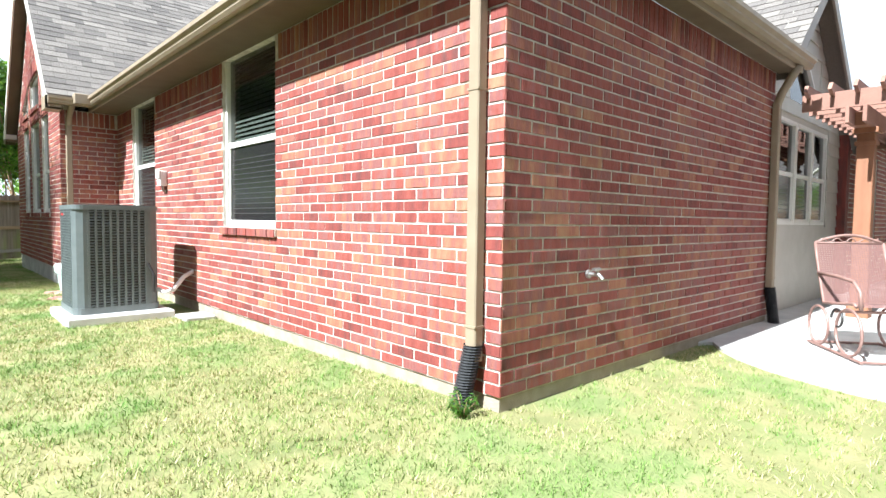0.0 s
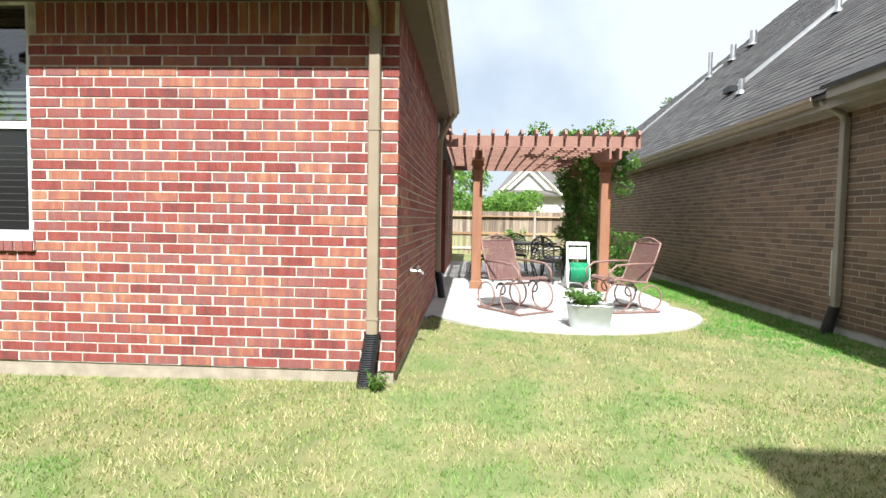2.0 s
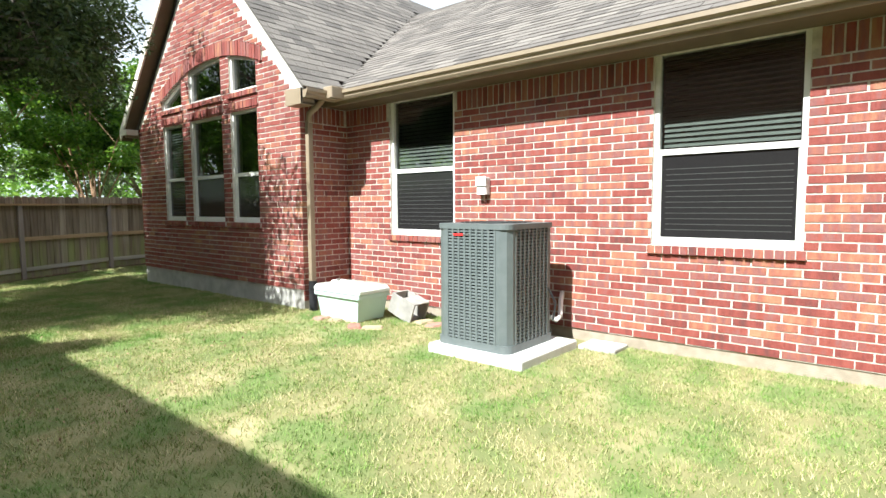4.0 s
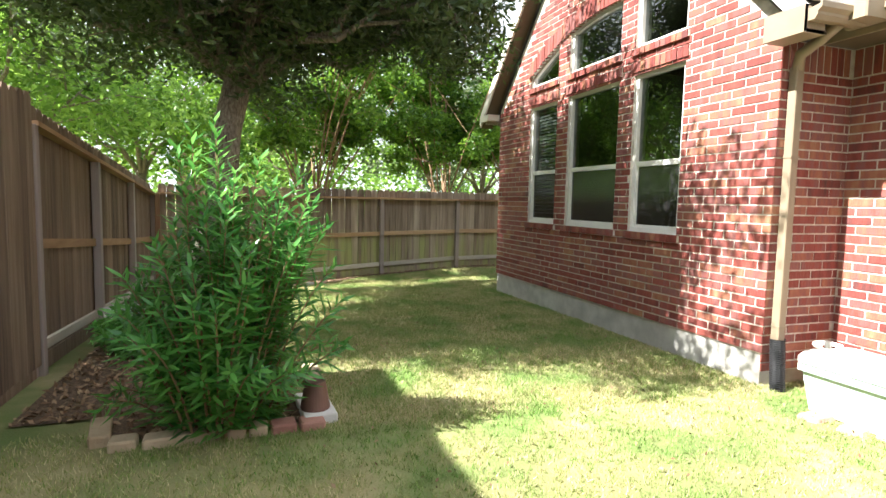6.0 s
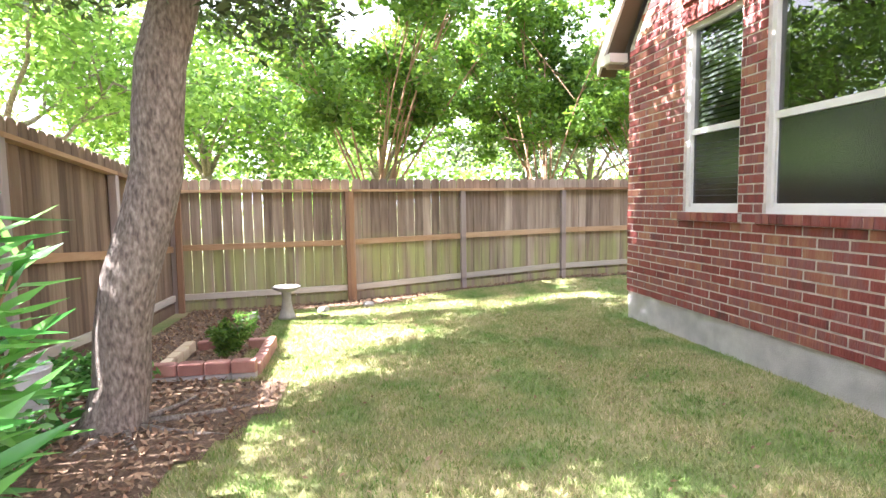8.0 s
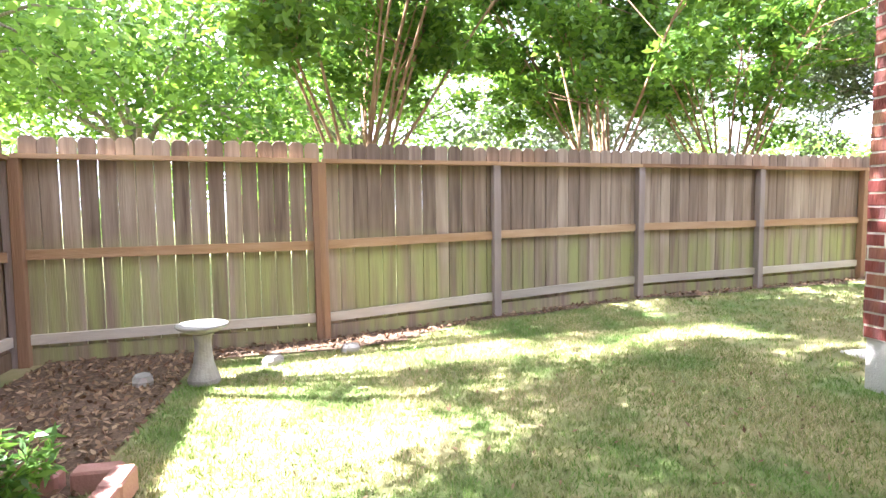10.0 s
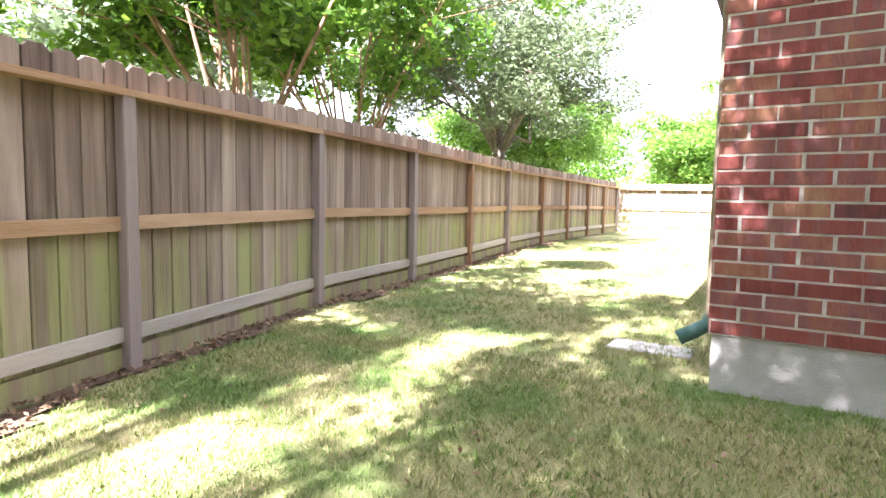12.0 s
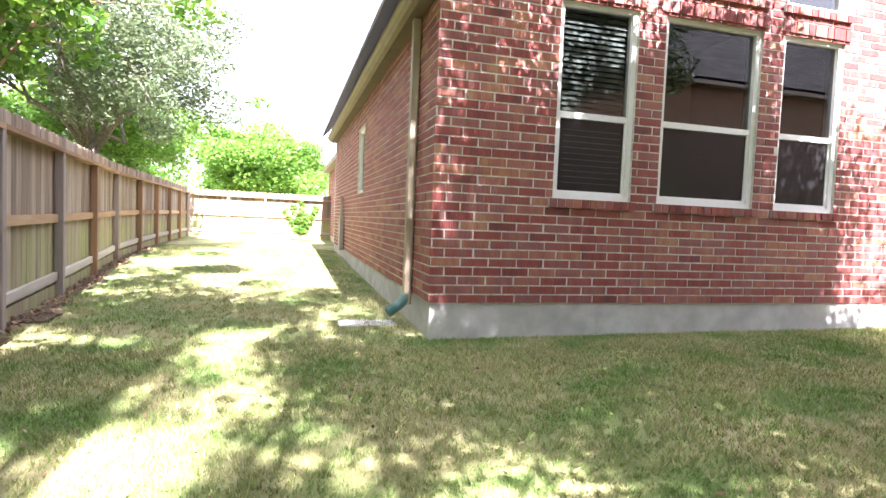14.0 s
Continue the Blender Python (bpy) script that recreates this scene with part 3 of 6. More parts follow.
# west side
west_hole = (-4.4, -3.6, 1.5, 2.55)
wall = backing(house, "wall_west", T_WEST, -9.0, -BY - 0.2, BBASE, EAVE, [west_hole], "long red brick side wall with concrete base")
bricks(wall, T_WEST, -9.0, -BY, BBASE, EAVE, [west_hole], rng)
window(house, "window_9", T_WEST, *west_hole, blinds=False, label="small recessed side window")
wall = backing(house, "wall_north_west", turned(WX + 0.35, 0, -90), -16.5, -9.0, BBASE, EAVE - 0.25, [], "recessed far part of the brick side wall")
bricks(wall, turned(WX + 0.35, 0, -90), -16.5, -9.0, BBASE, EAVE - 0.25, [], rng)
part("wall_step", Geo().box((WX, 9.0, BBASE), (WX + 0.5, 9.2, EAVE)), MORTAR, house)

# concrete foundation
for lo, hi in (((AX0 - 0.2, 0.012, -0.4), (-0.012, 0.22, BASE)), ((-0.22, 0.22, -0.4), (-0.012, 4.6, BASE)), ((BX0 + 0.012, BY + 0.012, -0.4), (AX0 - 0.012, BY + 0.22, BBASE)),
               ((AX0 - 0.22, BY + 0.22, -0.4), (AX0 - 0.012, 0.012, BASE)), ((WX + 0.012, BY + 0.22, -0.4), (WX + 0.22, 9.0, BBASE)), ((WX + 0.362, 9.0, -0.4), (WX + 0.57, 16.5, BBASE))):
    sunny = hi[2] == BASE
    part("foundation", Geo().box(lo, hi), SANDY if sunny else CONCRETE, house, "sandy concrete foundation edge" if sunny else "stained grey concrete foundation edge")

# eaves: soffit, fascia, gutter
OH, OHE = 0.40, 0.20
part("soffit_south", Geo().box((AX0 + 0.02, -OH, EAVE), (OHE, 0.0, EAVE + 0.03)), SOFFIT, house, "tan soffit coloured darker for the shade under the eave")
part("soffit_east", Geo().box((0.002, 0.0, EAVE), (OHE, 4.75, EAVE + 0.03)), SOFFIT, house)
part("fascia_south", Geo().box((AX0, -OH - 0.02, EAVE - 0.015), (OHE + 0.02, -OH, EAVE + 0.16)), TRIM, house)
part("fascia_east", Geo().box((OHE, -OH, EAVE - 0.015), (OHE + 0.02, 4.75, EAVE + 0.16)), TRIM, house)


def gutter(parent, pts_along, out, z, name="gutter"):
    """An ogee gutter swept along a straight eave; out is the outward direction."""
    (p, q), o = (Vector(a) for a in pts_along), Vector(out)
    prof = [(0.0, 0.0), (0.055, 0.0), (0.075, 0.03), (0.075, 0.05), (0.105, 0.075), (0.105, 0.115), (0.09, 0.115), (0.09, 0.10), (0.01, 0.085), (0.0, 0.11)]
    g = Geo()
    for e in (p, q):
        g.v += [e + o * a + Vector((0, 0, z + b)) for a, b in prof]
    n = len(prof)
    g.f = [(i, (i + 1) % n, n + (i + 1) % n, n + i) for i in range(n)] + [tuple(range(n)), tuple(reversed(range(n, 2 * n)))]
    return part(name, g, TRIM, parent, "tan metal ogee gutter")


gutter(house, ((AX0 + 0.25, -OH - 0.022, 0), (OHE + 0.09, -OH - 0.022, 0)), (0, -1, 0), EAVE + 0.035)
gutter(house, ((OHE + 0.022, -OH - 0.09, 0), (OHE + 0.022, 4.85, 0)), (1, 0, 0), EAVE + 0.035)


def slab_of(pts, thick=0.05):
    """A roof deck: a flat polygon with thickness."""
    pts = [Vector(p) for p in pts]
    n = len(pts)
    dn = Vector((0, 0, -thick))
    g = Geo()
    g.v = pts + [p + dn for p in pts]
    g.f = [tuple(range(n)), tuple(reversed(range(n, 2 * n)))] + [(i, n + i, n + (i + 1) % n, (i + 1) % n) for i in range(n)]
    return g


RZ, RS = EAVE + 0.17, 0.62
roof_s = part("roof_south", slab_of([(AX0 - 3.5, -OH - 0.05, RZ), (OHE + 0.05, -OH - 0.05, RZ), (-3.6, 3.6, RZ + RS * 4.05), (AX0 - 3.5, 3.6, RZ + RS * 4.05)]), SHINGLE, house, "brown-grey asphalt shingle roof")
sv = Vector((0, 1, RS)).normalized()
gable_top = lambda x: 3.10 + SLOPE * max(0.0, (AX0 + 0.36 - MID - abs(x - MID)))
shingles(roof_s, (AX0 - 2.2, -OH - 0.06, RZ), (1, 0, 0), sv, 2.65 - AX0, 4.6, keep=lambda p: p.x < OHE - (p.y + OH) * 0.95 and p.z > gable_top(p.x) - 0.02)
part("roof_east", slab_of([(OHE + 0.05, -OH - 0.05, RZ), (OHE + 0.05, 4.75, RZ), (-3.6, 4.75, RZ + RS * 4.05), (-3.6, 3.6, RZ + RS * 4.05)]), SHINGLE, house)
# bay roof, its rakes and verge boards
apex = 3.10 + SLOPE * (AX0 + 0.36 - MID)
ex = AX0 + 0.36 - MID
YF = BY - 0.20
roof_b = part("roof_bay_east", slab_of([(MID + ex, YF, 3.10), (MID + ex, 5.5, 3.10), (MID, 5.5, apex), (MID, YF, apex)], 0.06), SHINGLE, house)
part("roof_bay_west", slab_of([(MID, YF, apex), (MID, 9.2, apex), (MID - ex, 9.2, 3.10), (MID - ex, YF, 3.10)], 0.06), SHINGLE, house)
bv = Vector((-1, 0, SLOPE)).normalized()
shingles(roof_b, (MID + ex + 0.03, YF - 0.02, 3.115), (0, 1, 0), bv, 5.0, ex * math.sqrt(1 + SLOPE ** 2), keep=lambda p: p.z > RZ + RS * (p.y + OH) - 0.05 or p.y < -OH)
for sgn in (1, -1):
    lo, hi = Vector((MID + sgn * ex, YF, 3.10)), Vector((MID, YF, apex))
    g = Geo()
    w, d = Vector((0, 0, -0.19)), Vector((0, -0.03, 0))
    g.add([lo, hi, hi + w, lo + w, lo + d, hi + d, hi + w + d, lo + w + d], [(3, 2, 1, 0), (4, 5, 6, 7), (0, 1, 5, 4), (1, 2, 6, 5), (2, 3, 7, 6), (3, 0, 4, 7)])
    part("rake_board", g, CREAM, house, "pale painted gable rake board")
    g = Geo()
    s0, s1 = Vector((0, 0.0, -0.17)), Vector((0, BY - YF, -0.17))
    g.add([lo + s0, hi + s0, hi + s1, lo + s1, lo + s0 * 1.15, hi + s0 * 1.15, hi + s1 + s0 * 0.15, lo + s1 + s0 * 0.15],
          [(0, 1, 2, 3), (7, 6, 5, 4), (0, 4, 5, 1), (1, 5, 6, 2), (2, 6, 7, 3), (3, 7, 4, 0)])
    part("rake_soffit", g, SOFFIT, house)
    x0, x1 = sorted((MID + sgn * ex, MID + sgn * (ex - 0.34)))
    part("eave_return", Geo().box((x0, YF - 0.031, 3.0 if sgn < 0 else 2.90), (x1, BY - 0.02, 3.10)), CREAM if sgn < 0 else TRIM, house, "boxed eave end")
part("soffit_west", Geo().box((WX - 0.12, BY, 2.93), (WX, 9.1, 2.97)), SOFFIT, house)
gutter(house, ((WX - 0.12, 9.1, 0), (WX - 0.12, BY - 0.2, 0)), (-1, 0, 0), 2.95)
gutter(house, ((AX0 + 0.36, YF, 0), (AX0 + 0.36, -OH - 0.1, 0)), (1, 0, 0), 2.98)
part("gutter_box", Geo().soft((AX0 + 0.36, -OH - 0.30, 3.0), (AX0 + 0.56, -OH - 0.04, 3.15), 0.01), TRIM, house)
part("eave_west_far", Geo().box((WX + 0.1, 9.0, 2.70), (WX + 0.45, 16.5, 2.85)), TRIM, house)


def downspout(parent, x, y, z0, z1, top_pts, sleeve=True, deg=0):
    """A square tan pipe with a ribbed joint, an elbow at the top and a black corrugated sleeve at the foot."""
    w = 0.042
    t = turned(x, y, deg)
    sp = part("downspout", Geo(t).soft((-w, -0.075, z0 + 0.32), (w, 0.0, z1), 0.008), TRIM, parent, "tan square metal downspout")
    for zc in (2.03, z0 + 0.52):
        part("spout_collar", Geo(t).box((-w - 0.004, -0.079, zc), (w + 0.004, -0.002, zc + 0.014)), TRIM, sp)
    part("spout_elbow", Geo(t).tube(top_pts, 0.045, 8), TRIM, sp, smooth=True)
    if sleeve:
        n, m = 52, 12
        g = Geo(t)
        vs = []
        for i in range(n):
            q = i / (n - 1)
            r = 0.062 if i % 2 else 0.052
            vs += [(-0.05 * (1 - q) + r * math.cos(6.2832 * j / m), -0.04 - 0.07 * (1 - q) + r * math.sin(6.2832 * j / m), z0 + 0.42 * q) for j in range(m)]
        g.add(vs, [(k * m + j, k * m + (j + 1) % m, k * m + m + (j + 1) % m, k * m + m + j) for k in range(n - 1) for j in range(m)])
        part("drain_sleeve", g, RUBBER, sp, "black corrugated drain sleeve")
    return sp


downspout(house, -0.165, -0.012, 0.13, 2.80, [(0, -0.04, 2.78), (0, -0.08, 2.86), (0, -0.30, 2.94), (0, -0.42, 3.02)])
downspout(house, AX0 + 0.012, -0.70, 0.12, 2.75, [(0, -0.04, 2.72), (0, -0.06, 2.84), (0.0, -0.22, 2.92), (0, -0.36, 3.0)], deg=90)
downspout(house, 0.012, 4.50, 0.16, 2.62, [(0, -0.04, 2.6), (0, -0.08, 2.72), (0, -0.16, 2.86), (0, -0.24, 2.99)], deg=90)
g = Geo().soft((WX - 0.085, -0.20, 0.30), (WX - 0.01, -0.12, 2.93), 0.008)
sp = part("downspout", g, TRIM, house, "tan square metal downspout")
part("drain_elbow", Geo().tube([(WX - 0.05, -0.16, 0.40), (WX - 0.07, -0.165, 0.33), (WX - 0.14, -0.18, 0.28), (WX - 0.23, -0.21, 0.23)], 0.043, 10, 0.05), GREEN_PIPE, sp, "faded green plastic drain elbow", smooth=True)
g = Geo().soft((WX - 0.68, -0.26, 0.03), (WX - 0.14, 0.02, 0.12), 0.015)
solid("splash_block", g, CONCRETE, "worn concrete splash block on the grass", "splash block")
part("meter_pipe", Geo().box((WX - 0.10, 6.4, 0.4), (WX - 0.02, 6.7, 1.1)).box((WX - 0.08, 6.5, 1.1), (WX - 0.03, 6.6, 1.5)), TRIM_GREY, house, "small service box on the side wall")
part("meter_box", Geo().box((WX + 0.23, 9.6, 1.4), (WX + 0.34, 9.95, 2.3)), CREAM, house, "pale service panel")

# siding part behind the patio, with a wide three-light window and a gable
SX = -0.15
T_SIDE = turned(SX, 0, 90)
sg = lambda u: 2.41 + 0.95 * (2.1 - abs(u - 6.3))
side_hole = (5.25, 7.55, 1.28, 2.62)
tri = (5.6, 7.0, 2.80, lambda u: 2.95 + 0.85 * (0.75 - abs(u - 6.3)))
wall = backing(house, "wall_siding", T_SIDE, 4.6, 8.4, 0.17, sg, [side_hole, tri], "pale lap siding wall", material=SIDING, thick=0.15)
z = 0.17
while z < 4.2:
    half = 2.1 if z < 2.41 else 2.1 - (z - 2.41) / 0.95
    runs = [(max(4.62, 6.3 - half), min(8.38, 6.3 + half))]
    for o in (side_hole, tri):
        zt = o[3](6.3) if callable(o[3]) else o[3]
        if o[2] - 0.1 < z < zt:
            runs = [r for a, b in runs for r in ((a, min(b, o[0])), (max(a, o[1]), b)) if r[1] - r[0] > 0.05]
    for a, b in runs:
        part("siding_board", Geo(T_SIDE).add([(a, 0, z), (b, 0, z), (b, -0.022, z), (a, -0.022, z), (a, 0, z + 0.185), (b, 0, z + 0.185), (b, -0.005, z + 0.185), (a, -0.005, z + 0.185)],
             [(3, 2, 1, 0), (4, 5, 6, 7), (0, 1, 5, 4), (1, 2, 6, 5), (2, 3, 7, 6), (3, 0, 4, 7)]), SIDING, wall)
    z += 0.18
for i in range(3):
    a = side_hole[0] + i * 0.767
    window(house, "window_%d" % (10 + i), T_SIDE, a + 0.01, a + 0.757, 1.28, 2.62, rail=1.93, label="white-framed patio window", deep=0.03)
window(house, "window_13", T_SIDE, tri[0], tri[1], 2.80, 3.3, arch=tri[3], blinds=False, label="peaked upper gable window", deep=0.03)
for sgn in (1, -1):
    a, b = ((8.5, 2.42) if sgn > 0 else (4.66, 2.90)), (6.3, 4.46)
    g = Geo()
    g.add([(0.10, a[0], a[1]), (0.10, b[0], b[1]), (-4, b[0], b[1]), (-4, a[0], a[1]), (0.10, a[0], a[1] + 0.07), (0.10, b[0], b[1] + 0.07), (-4, b[0], b[1] + 0.07), (-4, a[0], a[1] + 0.07)],
          [(0, 1, 2, 3), (7, 6, 5, 4), (0, 4, 5, 1), (1, 5, 6, 2), (2, 6, 7, 3), (3, 7, 4, 0)])
    rf = part("roof_gable", g, SHINGLE, house)
    g = Geo().add([(0.11, a[0], a[1] - 0.12), (0.11, b[0], b[1] - 0.12), (0.08, b[0], b[1] - 0.12), (0.08, a[0], a[1] - 0.12), (0.11, a[0], a[1] + 0.08), (0.11, b[0], b[1] + 0.08), (0.08, b[0], b[1] + 0.08), (0.08, a[0], a[1] + 0.08)],
              [(3, 2, 1, 0), (4, 5, 6, 7), (0, 1, 5, 4), (1, 2, 6, 5), (2, 3, 7, 6), (3, 0, 4, 7)])
    part("verge_board", g, TRIM_GREY, house)
    if sgn < 0:
        shingles(rf, (-4, a[0] - 0.02, a[1] + 0.075), (1, 0, 0), (0, 0.724, 0.69), 4.12, 2.25)
wall = backing(house, "wall_back", turned(-0.02, 0, 90), 8.4, 13.0, 0.17, 2.9, [(9.6, 10.5, 0.9, 2.5)], "shaded brick wall behind the pergola")
bricks(wall, turned(-0.02, 0, 90), 8.4, 13.0, 0.17, 2.9, [(9.6, 10.5, 0.9, 2.5)], rng)
window(house, "window_14", turned(-0.02, 0, 90), 9.6, 10.5, 0.9, 2.5, rail=1.7, label="white-framed window by the patio")
part("wall_end", Geo().box((-0.22, 8.2, 0.17), (-0.021, 8.4, 2.9)), BRICK, house)
part("eave_back", Geo().box((-0.2, 8.3, 2.9), (0.4, 13.2, 3.05)), TRIM, house)
part("roof_back", slab_of([(0.45, 8.3, 3.1), (0.45, 13.2, 3.1), (-4, 13.2, 5.6), (-4, 8.3, 5.6)]), SHINGLE, house)
# added unseen block, coloured as unlit interior, fills the house
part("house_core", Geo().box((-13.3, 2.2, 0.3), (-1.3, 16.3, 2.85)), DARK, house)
dn = thing("outdoor_tap", "chrome outdoor tap on the brick wall", "tap", (0.0, 0.87, 0.93))
part("flange", Geo().tube([(0.012, 0.87, 0.93), (0.03, 0.87, 0.93)], 0.03, 12), METAL, dn)
part("tap_body", Geo().tube([(0.03, 0.87, 0.93), (0.10, 0.87, 0.93), (0.13, 0.87, 0.90)], 0.014, 8).tube([(0.08, 0.87, 0.93), (0.08, 0.87, 0.965)], 0.008, 8), METAL, dn)
part("handle", Geo().tube([(0.08, 0.83, 0.965), (0.08, 0.91, 0.965)], 0.012, 8), METAL, dn)
mb = thing("switch_box", "small grey electrical disconnect box on the wall", "switch box", (-6.0, 0, 1.7))
part("box", Geo().soft((-6.09, -0.10, 1.70), (-5.95, -0.01, 1.90), 0.01), PLASTIC, mb)
part("cover", Geo().soft((-6.095, -0.115, 1.80), (-5.945, -0.10, 1.91), 0.004), PLASTIC, mb)
part("conduit", Geo().tube([(-6.02, -0.05, 1.70), (-6.02, -0.04, 1.64), (-6.02, 0.0, 1.62)], 0.014, 8), METAL, mb)


# ---- fences ----
def fence(label, p, q, inward, top, bays, gap=0.004, name="fence", board=None):
    """Privacy fence from p to q: posts, three rails and a kick board a bay, dog-eared pickets behind them."""
    p, q, inn = Vector((*p, 0)), Vector((*q, 0)), Vector((*inward, 0))
    d = (q - p).normalized()
    length = (q - p).length
    fn = thing(name, label, "fence", (p.x, p.y, gz(p.x, p.y)))
    rg = random.Random(int(length * 100))
    turn = Matrix((( d.x, -inn.x, 0, 0), (d.y, -inn.y, 0, 0), (0, 0, 1, 0), (0, 0, 0, 1)))

    def at(s, off=0.0, z=0.0):
        v = p + d * s + inn * off
        return Matrix.Translation((v.x, v.y, z)) @ turn

    step = length / bays
    pick = Geo()
    w, h = 0.138, 1.62
    pick.add([(0, 0, 0), (w, 0, 0), (w, 0, h - 0.03), (w - 0.03, 0, h), (0.03, 0, h), (0, 0, h - 0.03),
              (0, 0.016, 0), (w, 0.016, 0), (w, 0.016, h - 0.03), (w - 0.03, 0.016, h), (0.03, 0.016, h), (0, 0.016, h - 0.03),
              (0.005, -0.006, 0.003), (w - 0.005, -0.006, 0.003), (w - 0.005, -0.006, h - 0.03), (w - 0.034, -0.006, h - 0.004), (0.034, -0.006, h - 0.004), (0.005, -0.006, h - 0.03)],
             [(12, 13, 14, 15, 16, 17), (11, 10, 9, 8, 7, 6)] + [(i, 6 + i, 6 + (i + 1) % 6, (i + 1) % 6) for i in range(6)] + [(12 + i, i, (i + 1) % 6, 12 + (i + 1) % 6) for i in range(6)])
    board = board or FENCE
    picket = pick.mesh("picket", board)
    for i in range(bays + 1):
        s = i * step
        b = p + d * s
        zt = top(s) - 0.19
        zb = gz(b.x, b.y) - 0.05
        g = Geo().soft((-0.042, -0.09, zb), (0.042, -0.005, zt), 0.006, at(s) @ Matrix.Rotation(rg.uniform(-0.008, 0.008), 4, "Y"))
        part("post", g, POST, fn)
        if i == bays:
            break
        e = s + step
        b2 = p + d * e
        m = at(0)
        for kind, dz, hh, th, material in (("top_rail", -0.20, 0.04, 0.10, RAIL), ("middle_rail", None, 0.085, 0.04, RAIL), ("bottom_rail", None, 0.085, 0.04, PALE_RAIL), ("kick_board", None, 0.16, 0.02, board)):
            za, zb2 = gz(b.x, b.y), gz(b2.x, b2.y)
            lo = [top(s) + dz, top(e) + dz] if dz else {"middle_rail": [0.5 * (za + top(s)) - 0.07, 0.5 * (zb2 + top(e)) - 0.07], "bottom_rail": [za + 0.18, zb2 + 0.18], "kick_board": [za - 0.02, zb2 - 0.02]}[kind]
            a0 = 0.0 if kind == "top_rail" else 0.044
            y0 = -th - (0.0 if kind != "kick_board" else 0.0)
            wob = rg.uniform(-0.006, 0.006)
            g = Geo(m).add([(s + a0, y0, lo[0] + wob), (e - a0, y0, lo[1]), (e - a0, -0.001, lo[1]), (s + a0, -0.001, lo[0] + wob),
                            (s + a0, y0, lo[0] + hh + wob), (e - a0, y0, lo[1] + hh), (e - a0, -0.001, lo[1] + hh), (s + a0, -0.001, lo[0] + hh + wob)],
                           [(3, 2, 1, 0), (4, 5, 6, 7), (0, 1, 5, 4), (1, 2, 6, 5), (2, 3, 7, 6), (3, 0, 4, 7)])
            part(kind, g, material, fn)
    s = 0.02
    while s + 0.05 < length:
        ob = part("picket", picket, board, fn)
        zb = gz(*(p + d * s).to_2d()) + 0.10
        sc = (top(s) - zb) / h
        ob.matrix_basis = at(s, -0.007 - rg.uniform(0, 0.006), zb + rg.uniform(-0.008, 0.008)) @ Matrix.Rotation(rg.uniform(-0.0015, 0.0015), 4, "Y") @ Matrix.Diagonal((1, 1, sc, 1))
        s += 0.1395 + (gap * rg.uniform(0.4, 1.7) if s < 2.4 else 0) + (0.004 if s < 2.4 and rg.random() < 0.06 else 0)
    return fn


FWX = lambda y: -16.72 - 0.118 * (min(y, 5.105) + 3.97) - 0.05 * max(0.0, min(y, 12.4) - 5.105)
WEST_IN = Vector((0.993, 0.117)).normalized()
fence("weathered cedar fence bay with wide gaps at the yard corner", (FWX(-6.45), -6.45), (FWX(-4.02), -4.02), WEST_IN, lambda s: 1.84, 1, gap=0.006)
fence("weathered grey-brown cedar privacy fence with green algae stains", (FWX(-3.97), -3.97), (FWX(5.06), 5.06), WEST_IN, lambda s: 1.84, 5, gap=0.0025)
fence("weathered grey-brown cedar privacy fence along the side yard", (FWX(5.105), 5.105), (FWX(14.25), 14.25), Vector((0.9988, 0.05)).normalized(), lambda s: 1.84, 5, gap=0.0)
fence("weathered brown cedar privacy fence beside the flower bed, boards coloured darker for shade", (-10.50, -6.55), (FWX(-6.5) + 0.03, -6.55), (0, 1), lambda s: 2.36 - 0.092 * s, 3, gap=0.005, board=FENCE_BROWN_SHADE)
fence("weathered cedar fence along the lawn with boards facing the yard", (-10.44, -6.5), (4.6, -6.5), (0, -1), lambda s: 2.40 - 0.03 * s, 8, gap=0.0, board=FENCE_BROWN_SHADE)
fence("sunlit pale cedar fence with a gate at the yard's end", (FWX(14.2) + 0.05, 14.3), (-13.4, 15.2), Vector((0.165, -0.986)).normalized(), lambda s: 1.80, 4)
fence("grey weathered fence behind the patio", (-1.5, 16.2), (5.0, 16.2), (0, -1), lambda s: 1.72, 3)

# ---- air conditioner ----
ac = thing("air_conditioner", "grey-green louvred outdoor air conditioner on a concrete pad", "air conditioner", (-5.28, -0.85, 0.215))
AXL, AXR, AYF, AYB, AZ0, AZ1 = -5.70, -4.86, -1.27, -0.43, 0.215, 1.40


def rounded_ring(x0, x1, y0, y1, r, n=5):
    pts = []
    for cx, cy, a0 in ((x1 - r, y0 + r, -90), (x1 - r, y1 - r, 0), (x0 + r, y1 - r, 90), (x0 + r, y0 + r, 180)):
        pts += [(cx + r * math.cos(radians(a0 + 90 * i / n)), cy + r * math.sin(radians(a0 + 90 * i / n))) for i in range(n + 1)]
    return pts


def prism(pts, z0, z1):
    n = len(pts)
    return Geo().add([(x, y, z0) for x, y in pts] + [(x, y, z1) for x, y in pts], [tuple(reversed(range(n))), tuple(range(n, 2 * n))] + [(i, (i + 1) % n, n + (i + 1) % n, n + i) for i in range(n)])


